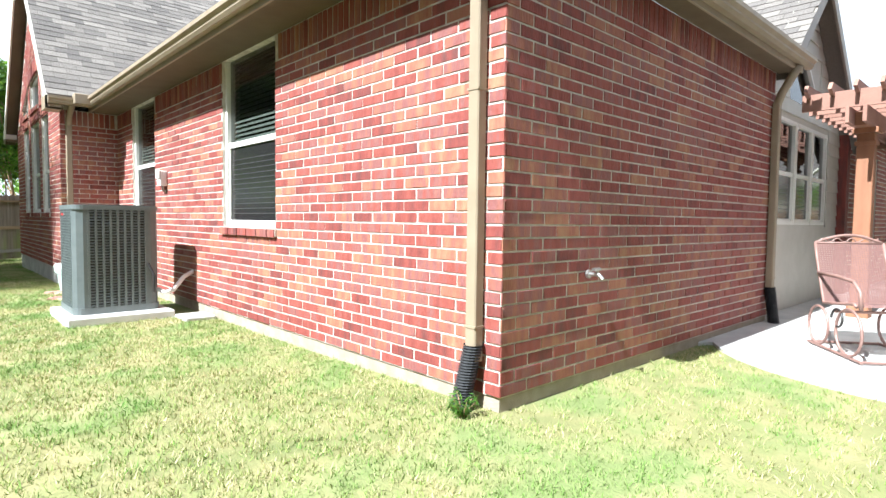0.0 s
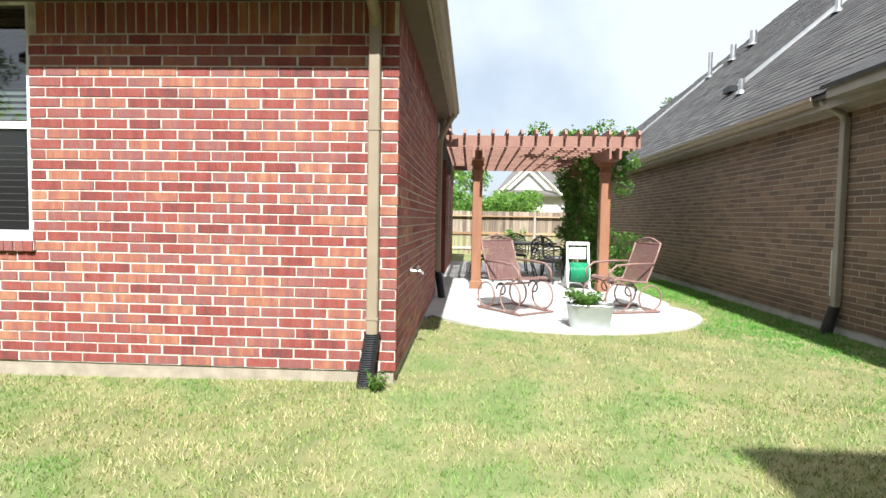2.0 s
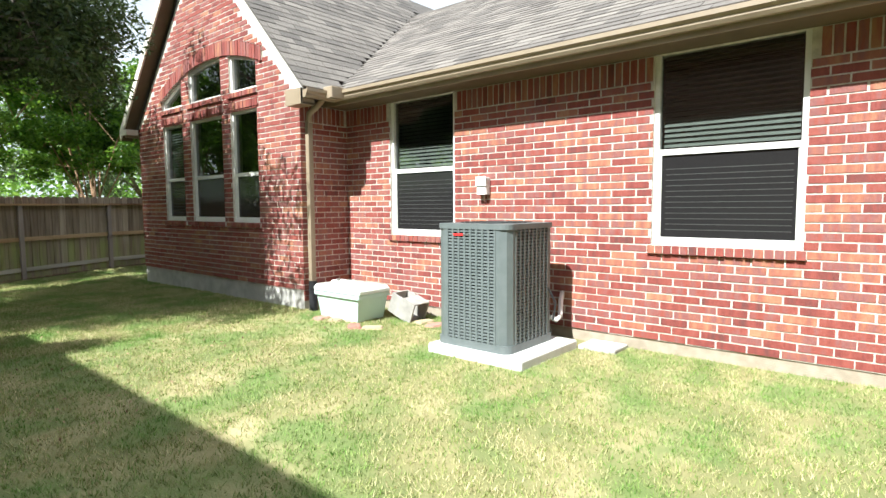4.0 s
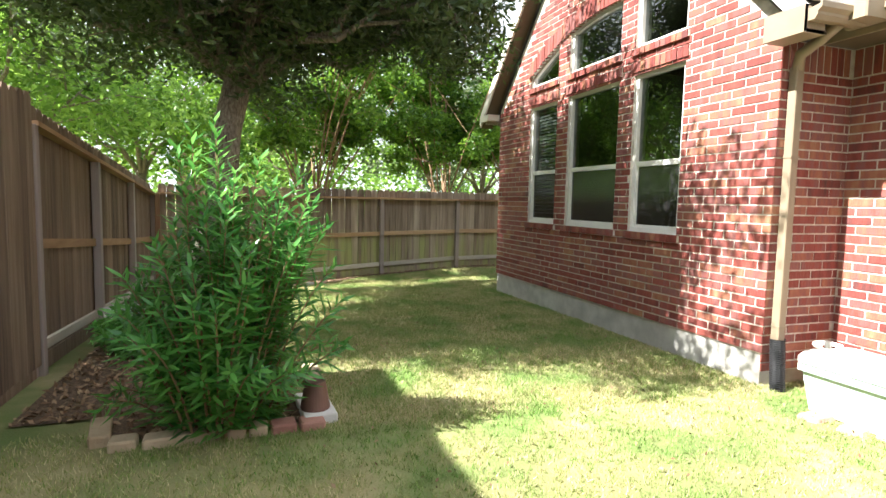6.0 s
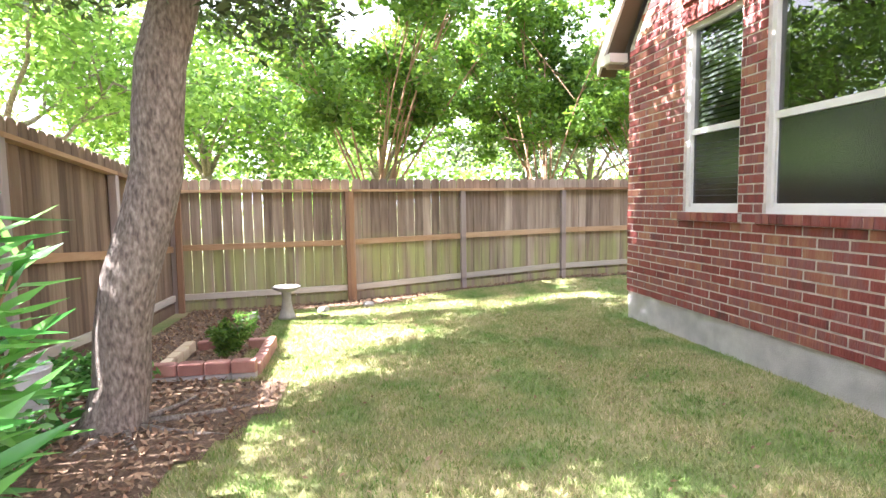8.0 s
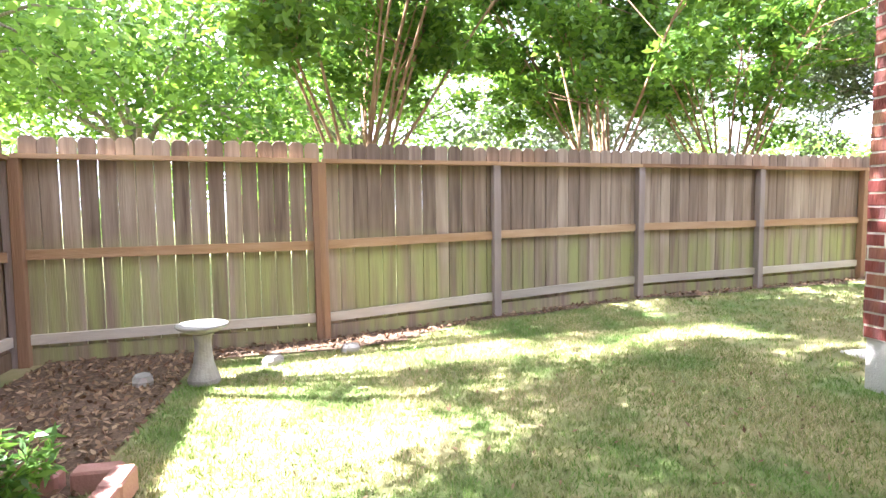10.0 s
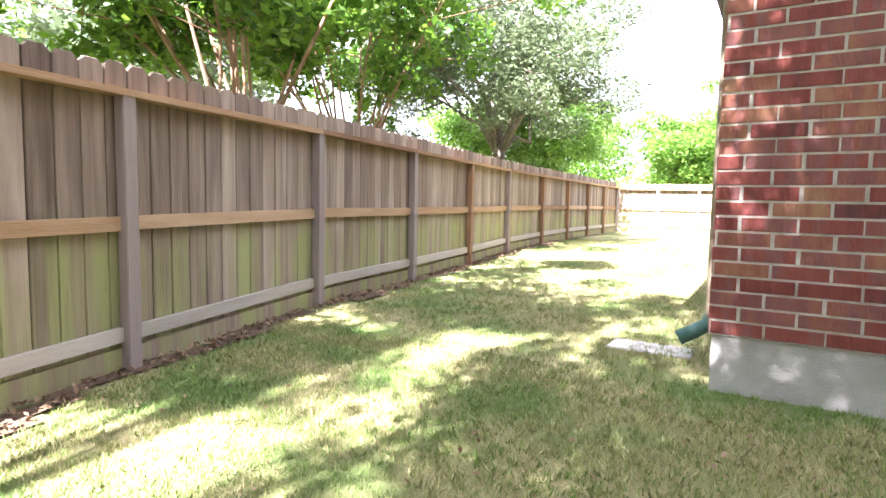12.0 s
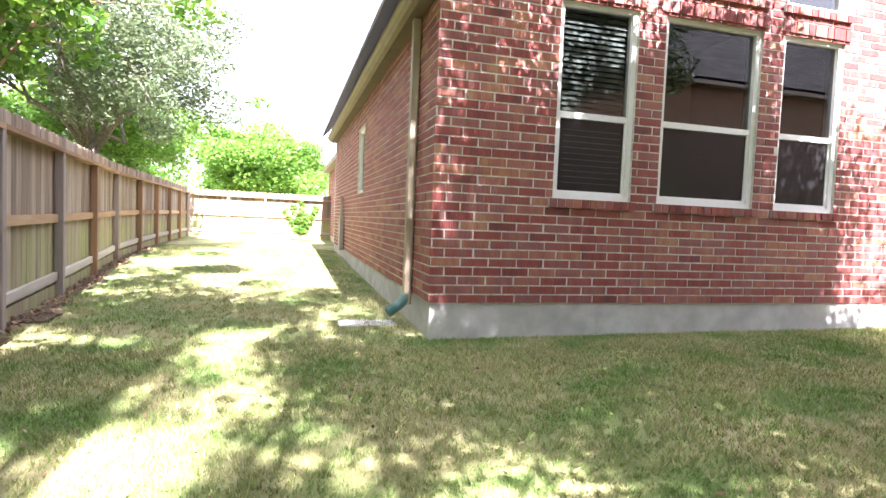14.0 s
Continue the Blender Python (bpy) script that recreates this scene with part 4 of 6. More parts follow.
part("coil", prism(rounded_ring(AXL + 0.03, AXR - 0.03, AYF + 0.03, AYB - 0.03, 0.06), AZ0 + 0.05, AZ1 - 0.04), AC_DARK, ac, "dark coil behind the louvres")
part("base_pan", prism(rounded_ring(AXL - 0.01, AXR + 0.01, AYF - 0.01, AYB + 0.01, 0.10), AZ0, AZ0 + 0.075), AC_GREY, ac, smooth=False)
part("top_cover", prism(rounded_ring(AXL - 0.008, AXR + 0.008, AYF - 0.008, AYB + 0.008, 0.10), AZ1 - 0.05, AZ1), AC_GREY, ac)
gr = Geo()
for i in range(7):
    gr.tube([(-5.28 + 0.05 * (i + 1) * math.cos(a * 0.2618), -0.85 + 0.05 * (i + 1) * math.sin(a * 0.2618), AZ1 + 0.006) for a in range(25)], 0.003, 4)
part("fan_grille", gr, AC_DARK, ac)
for cx, cy in ((AXL, AYF), (AXR, AYF), (AXR, AYB), (AXL, AYB)):
    sx, sy = (1 if cx == AXL else -1), (1 if cy == AYF else -1)
    g = prism([(cx, cy + sy * 0.14), (cx, cy + sy * 0.09), (cx + sx * 0.03, cy + sy * 0.03), (cx + sx * 0.09, cy), (cx + sx * 0.14, cy), (cx + sx * 0.14, cy + sy * 0.02), (cx + sx * 0.1, cy + sy * 0.02), (cx + sx * 0.05, cy + sy * 0.05), (cx + sx * 0.02, cy + sy * 0.1), (cx + sx * 0.02, cy + sy * 0.14)][::(1 if sx * sy > 0 else -1)], AZ0 + 0.07, AZ1 - 0.05)
    part("corner_panel", g, AC_GREY, ac)
for t in (turned(0, AYF, 0), turned(AXR, 0, 90), turned(AXL, 0, -90)):
    u0, u1 = {0: (AXL + 0.14, AXR - 0.14)}.get(round(t.to_euler().z, 3), None) or ((AYF + 0.14, AYB - 0.14) if t.to_euler().z > 0 else (-AYB + 0.14, -AYF - 0.14))
    g = Geo(t)
    z = AZ0 + 0.085
    while z < AZ1 - 0.06:
        g.add([(u0, 0.012, z + 0.010), (u1, 0.012, z + 0.010), (u1, -0.002, z), (u0, -0.002, z), (u0, 0.012, z + 0.018), (u1, 0.012, z + 0.018), (u1, -0.002, z + 0.011), (u0, -0.002, z + 0.011)],
              [(0, 3, 2, 1), (4, 5, 6, 7), (0, 1, 5, 4), (1, 2, 6, 5), (2, 3, 7, 6), (3, 0, 4, 7)])
        z += 0.031
    panel = part("louvre_panel", g, AC_GREY, ac, "fine horizontal louvres")
    rb = Geo(t)
    n = 8
    for i in range(n + 1):
        u = u0 + (u1 - u0) * i / n
        rb.box((u - 0.011, -0.005, AZ0 + 0.07), (u + 0.011, 0.01, AZ1 - 0.05))
    part("rib", rb, AC_GREY, panel)
part("badge", Geo().soft((-5.48, AYF - 0.012, AZ1 - 0.115), (-5.36, AYF - 0.005, AZ1 - 0.09), 0.004), RED_MARK, ac, "small red maker's badge")
part("badge_plate", Geo().soft((-5.355, AYF - 0.011, AZ1 - 0.112), (-5.29, AYF - 0.005, AZ1 - 0.093), 0.003), METAL, ac)
part("line_set", Geo().tube([(-4.92, -0.44, 0.44), (-4.86, -0.38, 0.40), (-4.87, -0.28, 0.42), (-4.94, -0.14, 0.56), (-5.0, 0.0, 0.62)], 0.026, 10), PLASTIC, ac, "pale wrapped refrigerant pipe", smooth=True)
part("cable", Geo().tube([(-4.86, -0.55, 0.75), (-4.80, -0.5, 0.6), (-4.83, -0.5, 0.42)], 0.012, 6), RUBBER, ac)
solid("concrete_pad", Geo().soft((-5.74, -1.37, 0.08), (-4.65, -0.33, 0.215), 0.012), PAD, "pale concrete equipment pad on the grass", "concrete pad")
solid("paving_strip", Geo().soft((-4.64, -0.34, 0.10), (-4.25, -0.01, 0.17), 0.01), CONCRETE, "narrow concrete strip beside the pad", "paving")

# ---- storage bin, gas bottle and odds by the wall ----
bn = thing("storage_bin", "pale aqua plastic storage bin with a lid", "storage bin", (-7.65, -0.70, 0.15))
g = Geo()
lo, hi = [(-8.02, -0.93), (-7.30, -0.93), (-7.30, -0.50), (-8.02, -0.50)], [(-8.08, -0.97), (-7.24, -0.97), (-7.24, -0.46), (-8.08, -0.46)]
g.add([(x, y, 0.14) for x, y in lo] + [(x, y, 0.50) for x, y in hi], [(3, 2, 1, 0), (4, 5, 6, 7), (0, 1, 5, 4), (1, 2, 6, 5), (2, 3, 7, 6), (3, 0, 4, 7)])
part("tub", g, AQUA, bn)
part("rim", Geo().soft((-8.10, -0.99, 0.43), (-7.22, -0.44, 0.49), 0.015), AQUA, bn)
part("lid", Geo().soft((-8.11, -1.0, 0.49), (-7.21, -0.43, 0.56), 0.035), AQUA_LID, bn, "slightly domed pale lid")
tk = thing("gas_bottle", "white propane gas bottle standing by the wall", "gas bottle", (-8.28, -0.42, 0.12))
part("tank", Geo().lathe([(0.06, 0.0), (0.12, 0.03), (0.15, 0.09), (0.15, 0.27), (0.12, 0.34), (0.05, 0.37)], (-8.28, -0.42, 0.12)), PLASTIC, tk, smooth=True)
part("collar", Geo().tube([(-8.28 + 0.09 * math.cos(a * 0.4), -0.42 + 0.09 * math.sin(a * 0.4), 0.52) for a in range(13)], 0.02, 6), PLASTIC, tk)
part("valve", Geo().tube([(-8.28, -0.42, 0.48), (-8.28, -0.42, 0.56)], 0.025, 8), METAL, tk)
bt = thing("open_box", "tilted pale box lying open behind the bin", "box", (-7.0, -0.35, 0.15))
m = Matrix.Translation((-7.02, -0.36, 0.17)) @ Matrix.Rotation(0.35, 4, "Y")
part("shell", Geo(m).box((-0.2, -0.14, 0), (0.2, -0.12, 0.26)).box((-0.2, 0.12, 0), (0.2, 0.14, 0.26)).box((-0.2, -0.12, 0), (-0.18, 0.12, 0.26)).box((-0.18, -0.12, 0), (0.2, 0.12, 0.02)), BATH, bt)
part("flap", Geo(m).box((0.0, -0.14, 0.262), (0.2, 0.14, 0.275)), BATH, bt)
rg = random.Random(3)
for i in range(7):
    x, y = -7.9 + i * 0.24, -1.02 + rg.uniform(-0.08, 0.3) + (0.35 if i > 4 else 0)
    solid("flagstone", Geo().soft((-0.14, -0.09, 0), (0.12, 0.08, 0.035), 0.03, Matrix.Translation((x, y, gz(x, y) - 0.01)) @ Matrix.Rotation(rg.uniform(0, 3), 4, "Z")), STONE if i % 3 else PAVER, "broken paving piece in the grass", "flagstone", group="paving pieces by the wall")

# ---- patio and pergola ----
pts = [(-0.05, 2.95), (0.0, 2.75)]
pts += [(1.75 + 1.85 * math.cos(a), 3.55 + 1.55 * math.sin(a)) for a in [radians(205 + 10 * i) for i in range(20)]]
pts += [(3.55, 4.4), (3.5, 12.0), (-0.2, 12.0), (-0.2, 4.6), (0.0, 4.6)]
pts = [p for p in pts if p[0] >= -0.21]
solid("patio", prism(pts, 0.0, 0.19), PATIO, "pale curved concrete patio slab beside the house", "patio", kind="structure")

pg = thing("pergola", "brown stained cedar pergola on the patio", "pergola", (1.75, 7.4, 0.19))
PX, PY, PZ = (0.65, 2.86), (5.74, 9.2), 0.19
for x in PX:
    for y in PY:
        pst = part("post", Geo().soft((x - 0.085, y - 0.085, PZ), (x + 0.085, y + 0.085, 2.36), 0.008), PERGOLA, pg)
        part("post_base", Geo().soft((x - 0.11, y - 0.11, PZ), (x + 0.11, y + 0.11, PZ + 0.14), 0.012), PERGOLA, pst)
        part("post_cap", Geo().soft((x - 0.105, y - 0.105, 2.22), (x + 0.105, y + 0.105, 2.27), 0.008).soft((x - 0.125, y - 0.125, 2.36), (x + 0.125, y + 0.125, 2.42), 0.008), PERGOLA, pst)
        part("brace", Geo(Matrix.Translation((x, y, 2.40)) @ Matrix.Rotation(radians(0), 4, "Z")).box((-0.06, -0.35, 0.02), (0.06, 0.35, 0.17)), PERGOLA, pst)
for x in PX:
    for o in (-0.10, 0.06):
        part("header_beam", Geo().soft((x + o, 5.1, 2.42), (x + o + 0.04, 9.7, 2.60), 0.004), PERGOLA_TOP, pg)
for i in range(16):
    y = 5.18 + i * 0.295
    part("joist", Geo().soft((0.11, y, 2.60), (3.28, y + 0.04, 2.79), 0.004), PERGOLA_TOP, pg)
for i in range(14):
    x = 0.16 + i * 0.234
    part("purlin", Geo().add([(x, 5.02, 2.80), (x + 0.04, 5.02, 2.80), (x + 0.04, 9.9, 2.75), (x, 9.9, 2.75), (x, 5.08, 2.88), (x + 0.04, 5.08, 2.88), (x + 0.04, 9.85, 2.88), (x, 9.85, 2.88), (x, 5.14, 2.75), (x + 0.04, 5.14, 2.75)],
         [(0, 1, 5, 4), (8, 9, 1, 0), (3, 2, 9, 8), (4, 5, 6, 7), (2, 3, 7, 6), (0, 4, 7, 3, 8), (1, 9, 2, 6, 5)]), PERGOLA_TOP, pg)


def ring(c, r, n=20, a0=0.0, a1=2 * math.pi, axis="x"):
    return [(c[0], c[1] + r * math.cos(a0 + (a1 - a0) * i / n), c[2] + r * math.sin(a0 + (a1 - a0) * i / n)) for i in range(n + 1)]


def rocker():
    """A sprung steel patio chair: scrolled side frames on runners, mesh seat and back, a scrolled top rail. It faces -y."""
    ch = thing("patio_rocker", "rose-brown steel rocking chair with mesh sling on the patio", "chair", group="rocking chairs on the patio")
    for sx in (-0.29, 0.29):
        side = part("side_frame", Geo().tube([(sx, -0.42, 0.02), (sx, 0.42, 0.02)], 0.013, 8).tube(ring((sx, -0.22, 0.22), 0.19), 0.012, 6).tube(ring((sx, 0.26, 0.20), 0.17), 0.012, 6), ROCKER, ch)
        part("armrest", Geo().tube([(sx, 0.30, 0.66), (sx, 0.0, 0.66), (sx, -0.26, 0.64), (sx, -0.36, 0.56), (sx, -0.38, 0.42)], 0.016, 8), ROCKER, side, smooth=True)
        part("scroll", Geo().tube([(sx, -0.05 + 0.10 * math.cos(a * 0.35) * (1 - a * 0.03), 0.30 + 0.10 * math.sin(a * 0.35) * (1 - a * 0.03)) for a in range(16)], 0.010, 6), IRON, side)
    for y, z in ((-0.40, 0.02), (0.40, 0.02), (0.0, 0.36)):
        part("cross_bar", Geo().tube([(-0.29, y, z), (0.29, y, z)], 0.012, 8), ROCKER, ch)
    sl = [(-0.30, 0.44), (-0.26, 0.46), (0.0, 0.425), (0.20, 0.41)]
    bk = [(0.20, 0.41), (0.26, 0.55), (0.35, 0.78), (0.40, 0.93)]
    for nm, line in (("seat", sl), ("backrest", bk)):
        g = Geo()
        xs = sorted([-0.27 + 0.02 * i for i in range(28)] + [-0.258 + 0.02 * i for i in range(27)])
        run = [line[0]]
        for (y, z), (y2, z2) in zip(line, line[1:]):
            k = max(2, round(math.hypot(y2 - y, z2 - z) / 0.02))
            for j in range(k):
                for q in ((j + 0.6) / k, (j + 1) / k):
                    run.append((y + (y2 - y) * q, z + (z2 - z) * q))
        g.v = [Vector((x, y, z)) for y, z in run for x in xs]
        w = len(xs)
        g.f = [(r * w + c, r * w + c + 1, r * w + w + c + 1, r * w + w + c) for r in range(len(run) - 1) for c in range(w - 1) if not (r % 2 and c % 2)]
        part(nm, g, SLING, ch, "rose mesh sling")
    for sx in (-0.28, 0.28):
        part("back_post", Geo().tube([(sx, y, z) for y, z in sl + bk[1:]], 0.014, 8), ROCKER, ch, smooth=True)
    top = [(-0.28 + 0.56 * i / 12, 0.405, 0.93 + 0.07 * math.sin(math.pi * i / 12)) for i in range(13)]
    rail = part("top_rail", Geo().tube(top, 0.013, 8).tube([(-0.28, 0.40, 0.93), (0.28, 0.40, 0.93)], 0.010, 6), ROCKER, ch, smooth=True)
    part("top_scroll", Geo().tube([(-0.24 + 0.48 * i / 24, 0.402, 0.955 + 0.018 * math.sin(i * 1.1)) for i in range(25)], 0.006, 6), ROCKER, rail)
    return ch


rk = rocker()
rk.matrix_basis = pose(1.16, 3.40, 0.19, 0, 0, 38)
copy_thing(rk, pose(2.62, 3.62, 0.19, 0, 0, -72))


def iron_chair():
    """A cast chair with a pierced round back. It faces -y."""
    ch = thing("iron_chair", "black cast-iron garden chair with pierced back", "chair", group="iron chairs at the table")
    part("seat", Geo().soft((-0.23, -0.23, 0.42), (0.23, 0.22, 0.45), 0.05), IRON, ch)
    for x, y in ((-0.2, -0.2), (0.2, -0.2), (-0.2, 0.2), (0.2, 0.2)):
        part("leg", Geo().tube([(x, y, 0.43), (x * 1.05, y * 1.1, 0.2), (x * 1.2, y * 1.25, 0.0)], 0.016, 6), IRON, ch)
    arch_pts = [(-0.23, 0.22, 0.45)] + [(0.23 * math.cos(math.pi - math.pi * i / 12), 0.24 + 0.05 * math.sin(math.pi * i / 12), 0.70 + 0.20 * math.sin(math.pi * i / 12)) for i in range(13)] + [(0.23, 0.22, 0.45)]
    back = part("backrest", Geo().tube(arch_pts, 0.016, 6), IRON, ch)
    g = Geo()
    for i in range(-4, 9):
        a, b = (-0.21, 0.235, 0.47 + i * 0.055), (0.21, 0.235, 0.66 + i * 0.055)
        for p, q in ((a, b), ((0.21, 0.236, a[2]), (-0.21, 0.236, b[2]))):
            p, q = Vector(p), Vector(q)
            lo, hi = 0.46, 0.86
            t0, t1 = sorted(((lo - p.z) / (q.z - p.z), (hi - p.z) / (q.z - p.z)))
            t0, t1 = max(0, t0), min(1, t1)
            if t1 - t0 > 0.1:
                g.tube([p.lerp(q, t0), p.lerp(q, t1)], 0.009, 4)
    part("lattice", g, IRON, back)
    for sx in (-0.25, 0.25):
        part("armrest", Geo().tube([(sx, 0.22, 0.66), (sx, -0.1, 0.66), (sx * 1.02, -0.2, 0.6), (sx * 0.95, -0.2, 0.44)], 0.014, 6), IRON, ch)
    return ch


ic = iron_chair()
ic.matrix_basis = pose(2.05, 6.9, 0.19, 0, 0, 150)
for x, y, r in ((1.05, 7.1, 215), (0.85, 8.2, 290), (2.35, 8.0, 80), (1.6, 8.7, 0)):
    copy_thing(ic, pose(x, y, 0.19, 0, 0, r))
tb = thing("patio_table", "dark oval iron patio table", "table", (1.6, 7.8, 0.19))
part("tabletop", Geo(Matrix.Translation((1.6, 7.8, 0)) @ Matrix.Diagonal((1.35, 0.95, 1, 1))).lathe([(0.55, 0.90), (0.58, 0.91), (0.58, 0.93), (0.55, 0.94)], (0, 0, 0), 28), IRON, tb)
for x, y in ((1.25, 7.5), (1.95, 7.5), (1.25, 8.1), (1.95, 8.1)):
    part("leg", Geo().tube([(x, y, 0.90), (x * 0.7 + 0.48, y * 0.7 + 2.34, 0.55), (x, y, 0.19)], 0.018, 6), IRON, tb)

hr = thing("hose_reel", "white hose reel cart with a green garden hose", "hose reel", (2.50, 6.05, 0.19))
for sx in (2.30, 2.68):
    part("side_panel", Geo().tube([(sx, 5.88, 0.22), (sx, 6.02, 0.55), (sx, 6.10, 1.0)], 0.022, 8).tube([(sx, 6.25, 0.22), (sx, 6.10, 0.6)], 0.022, 8).tube([(sx, 5.86, 0.23), (sx, 6.28, 0.23)], 0.022, 8), PLASTIC, hr)
    part("reel_flange", Geo().tube([(sx, 6.06, 0.48), (sx + (0.012 if sx < 2.5 else -0.012), 6.06, 0.48)], 0.20, 20), PLASTIC, hr)
    part("wheel", Geo().tube([(sx - 0.03, 6.26, 0.28), (sx + 0.03, 6.26, 0.28)], 0.09, 16), PLASTIC, hr)
hg = Geo()
hg.tube([(2.34 + a * 0.025 / 16, 6.06 + 0.17 * math.cos(a * 0.3927), 0.48 + 0.17 * math.sin(a * 0.3927)) for a in range(16 * 13)], 0.014, 6)
part("hose", hg, GREEN_HOSE, hr, "coiled green hose", smooth=True)
part("handle", Geo().soft((2.28, 6.07, 0.97), (2.70, 6.13, 1.03), 0.015).soft((2.34, 6.08, 0.72), (2.64, 6.12, 0.93), 0.01), PLASTIC, hr)

pl = thing("planter", "galvanised steel tub planter with young green plants", "planter", (1.93, 2.32, 0.19))
pr = [(math.copysign(abs(math.cos(a)) ** 0.35, math.cos(a)), math.copysign(abs(math.sin(a)) ** 0.35, math.sin(a))) for a in [2 * math.pi * i / 28 for i in range(28)]]
m = Matrix.Translation((1.93, 2.34, 0.19)) @ Matrix.Rotation(radians(-5), 4, "Z")
g = Geo(m)
n = 28
for s, z in ((0.86, 0.0), (1.0, 0.25), (1.02, 0.262), (0.98, 0.262), (0.96, 0.21)):
    g.v += [m @ Vector((x * 0.255 * s, y * 0.15 * s, z)) for x, y in pr]
g.f = [tuple(reversed(range(n))), tuple(range(4 * n, 5 * n))] + [(k * n + i, k * n + (i + 1) % n, (k + 1) * n + (i + 1) % n, (k + 1) * n + i) for k in range(4) for i in range(n)]
part("tub", g, GALV, pl)
part("rim_roll", Geo(m).tube([(x * 0.258, y * 0.153, 0.262) for x, y in pr + pr[:1]], 0.007, 6), GALV, pl)
for sx in (-1, 1):
    part("handle", Geo(m).tube([(sx * 0.262, -0.05, 0.21), (sx * 0.285, -0.04, 0.19), (sx * 0.285, 0.04, 0.19), (sx * 0.262, 0.05, 0.21)], 0.006, 6), GALV, pl)
part("soil", Geo(m).add([(x * 0.24, y * 0.14, 0.225) for x, y in pr], [tuple(range(n))]), MULCH, pl)

# ---- neighbour's house to the east ----
nb = thing("neighbour_house", "brown brick neighbouring house with grey shingle roof", "house", (8, 8, 0.1))
NX = 4.76
T_NB = turned(NX, 0, -90)
wall = backing(nb, "wall", T_NB, -19.0, 5.0, 0.27, 2.86, [], "weathered brown brick wall in shade", material=MORTAR_BROWN)
bricks(wall, T_NB, -19.0, 5.0, 0.27, 2.86, [], random.Random(21), material=BRICK_BROWN, pick=(-5.2, -2.0, 0.2, 2.8))
part("foundation", Geo().box((NX + 0.012, -5, -0.2), (NX + 0.25, 19.0, 0.27)), CONCRETE, nb)
part("end_wall", Geo().box((NX + 0.2, 18.8, 0.1), (14, 19.0, 2.86)).box((NX + 0.2, -5.0, 0.1), (14, -4.8, 2.86)), BRICK_BROWN, nb)
part("soffit", Geo().box((NX - 0.28, -5.2, 2.86), (NX + 0.2, 19.3, 2.90)), TRIM_GREY, nb)
part("fascia", Geo().box((NX - 0.30, -5.2, 2.84), (NX - 0.28, 19.3, 3.0)), TRIM_GREY, nb)
g = gutter(nb, ((NX - 0.30, 2.5, 0), (NX - 0.30, 19.3, 0)), (-1, 0, 0), 2.89)
nr = part("roof", slab_of([(NX - 0.36, -5.2, 3.0), (NX - 0.36, 19.4, 3.0), (11.0, 12.5, 9.3), (11.0, -5.2, 9.3)]), SHINGLE_GREY, nb, "dark grey shingle roof")
nv = Vector((6.6, 0, 6.3)).normalized()
shingles(nr, (NX - 0.38, -1.0, 3.01), (0, 1, 0), nv, 20.4, 9.0, material=SHINGLE_GREY, keep=lambda p: p.y < 19.3 - (p.x - NX) * 1.04)
part("roof_north", slab_of([(NX - 0.36, 19.4, 3.0), (17, 19.4, 3.0), (11.0, 12.5, 9.3)]), SHINGLE_GREY, nb)
part("lower_eave", Geo().box((NX - 0.44, -5.2, 2.91), (NX + 0.2, 2.15, 3.04)), TRIM_GREY, nb, "projecting lower eave")
part("lower_roof", slab_of([(NX - 0.48, -5.2, 3.06), (NX - 0.48, 2.2, 3.06), (NX + 1.4, 2.2, 4.3), (NX + 1.4, -5.2, 4.3)]), SHINGLE_GREY, nb)
T = turned(NX - 0.012, 2.42, -90)
sp = part("downspout", Geo(T).soft((-0.042, -0.075, 0.5), (0.042, 0.0, 2.75), 0.008), TRIM_GREY, nb, "worn grey downspout with a bent dent")
part("spout_elbow", Geo(T).tube([(0, -0.04, 2.73), (0, -0.08, 2.80), (0, -0.24, 2.88), (0, -0.3, 2.95)], 0.045, 8), TRIM_GREY, sp, smooth=True)
part("drain_sleeve", Geo(T).tube([(-0.03, -0.12, 0.12), (0, -0.05, 0.5)], 0.07, 12, 0.055), RUBBER, sp)
part("bent_metal", Geo(T).box((-0.055, -0.08, 0.62), (-0.044, -0.04, 1.18)), PLASTIC, sp)
on_roof = lambda x, y, up=0.0: Vector((x, y, 3.02 + (x - NX + 0.36) * 6.3 / 6.6 + up))
for y, x0, x1 in ((7.2, 5.6, 7.6), (14.0, 5.6, 8.0)):
    a, b = on_roof(x0, y, 0.03), on_roof(x1, y - 0.6, 0.03)
    st = part("roof_light", Geo().add([a + Vector((0, -0.14, 0)), b + Vector((0, -0.14, 0)), b + Vector((0, 0.14, 0)), a + Vector((0, 0.14, 0)), a + Vector((0, -0.14, 0.06)), b + Vector((0, -0.14, 0.06)), b + Vector((0, 0.14, 0.06)), a + Vector((0, 0.14, 0.06))],
              [(3, 2, 1, 0), (4, 5, 6, 7), (0, 1, 5, 4), (1, 2, 6, 5), (2, 3, 7, 6), (3, 0, 4, 7)]), METAL, nb, "pale metal strip on the roof")
    part("dark_end", Geo().box(tuple(a + Vector((-0.12, -0.16, -0.02))), tuple(a + Vector((0.14, 0.16, 0.10)))), RUBBER, st)
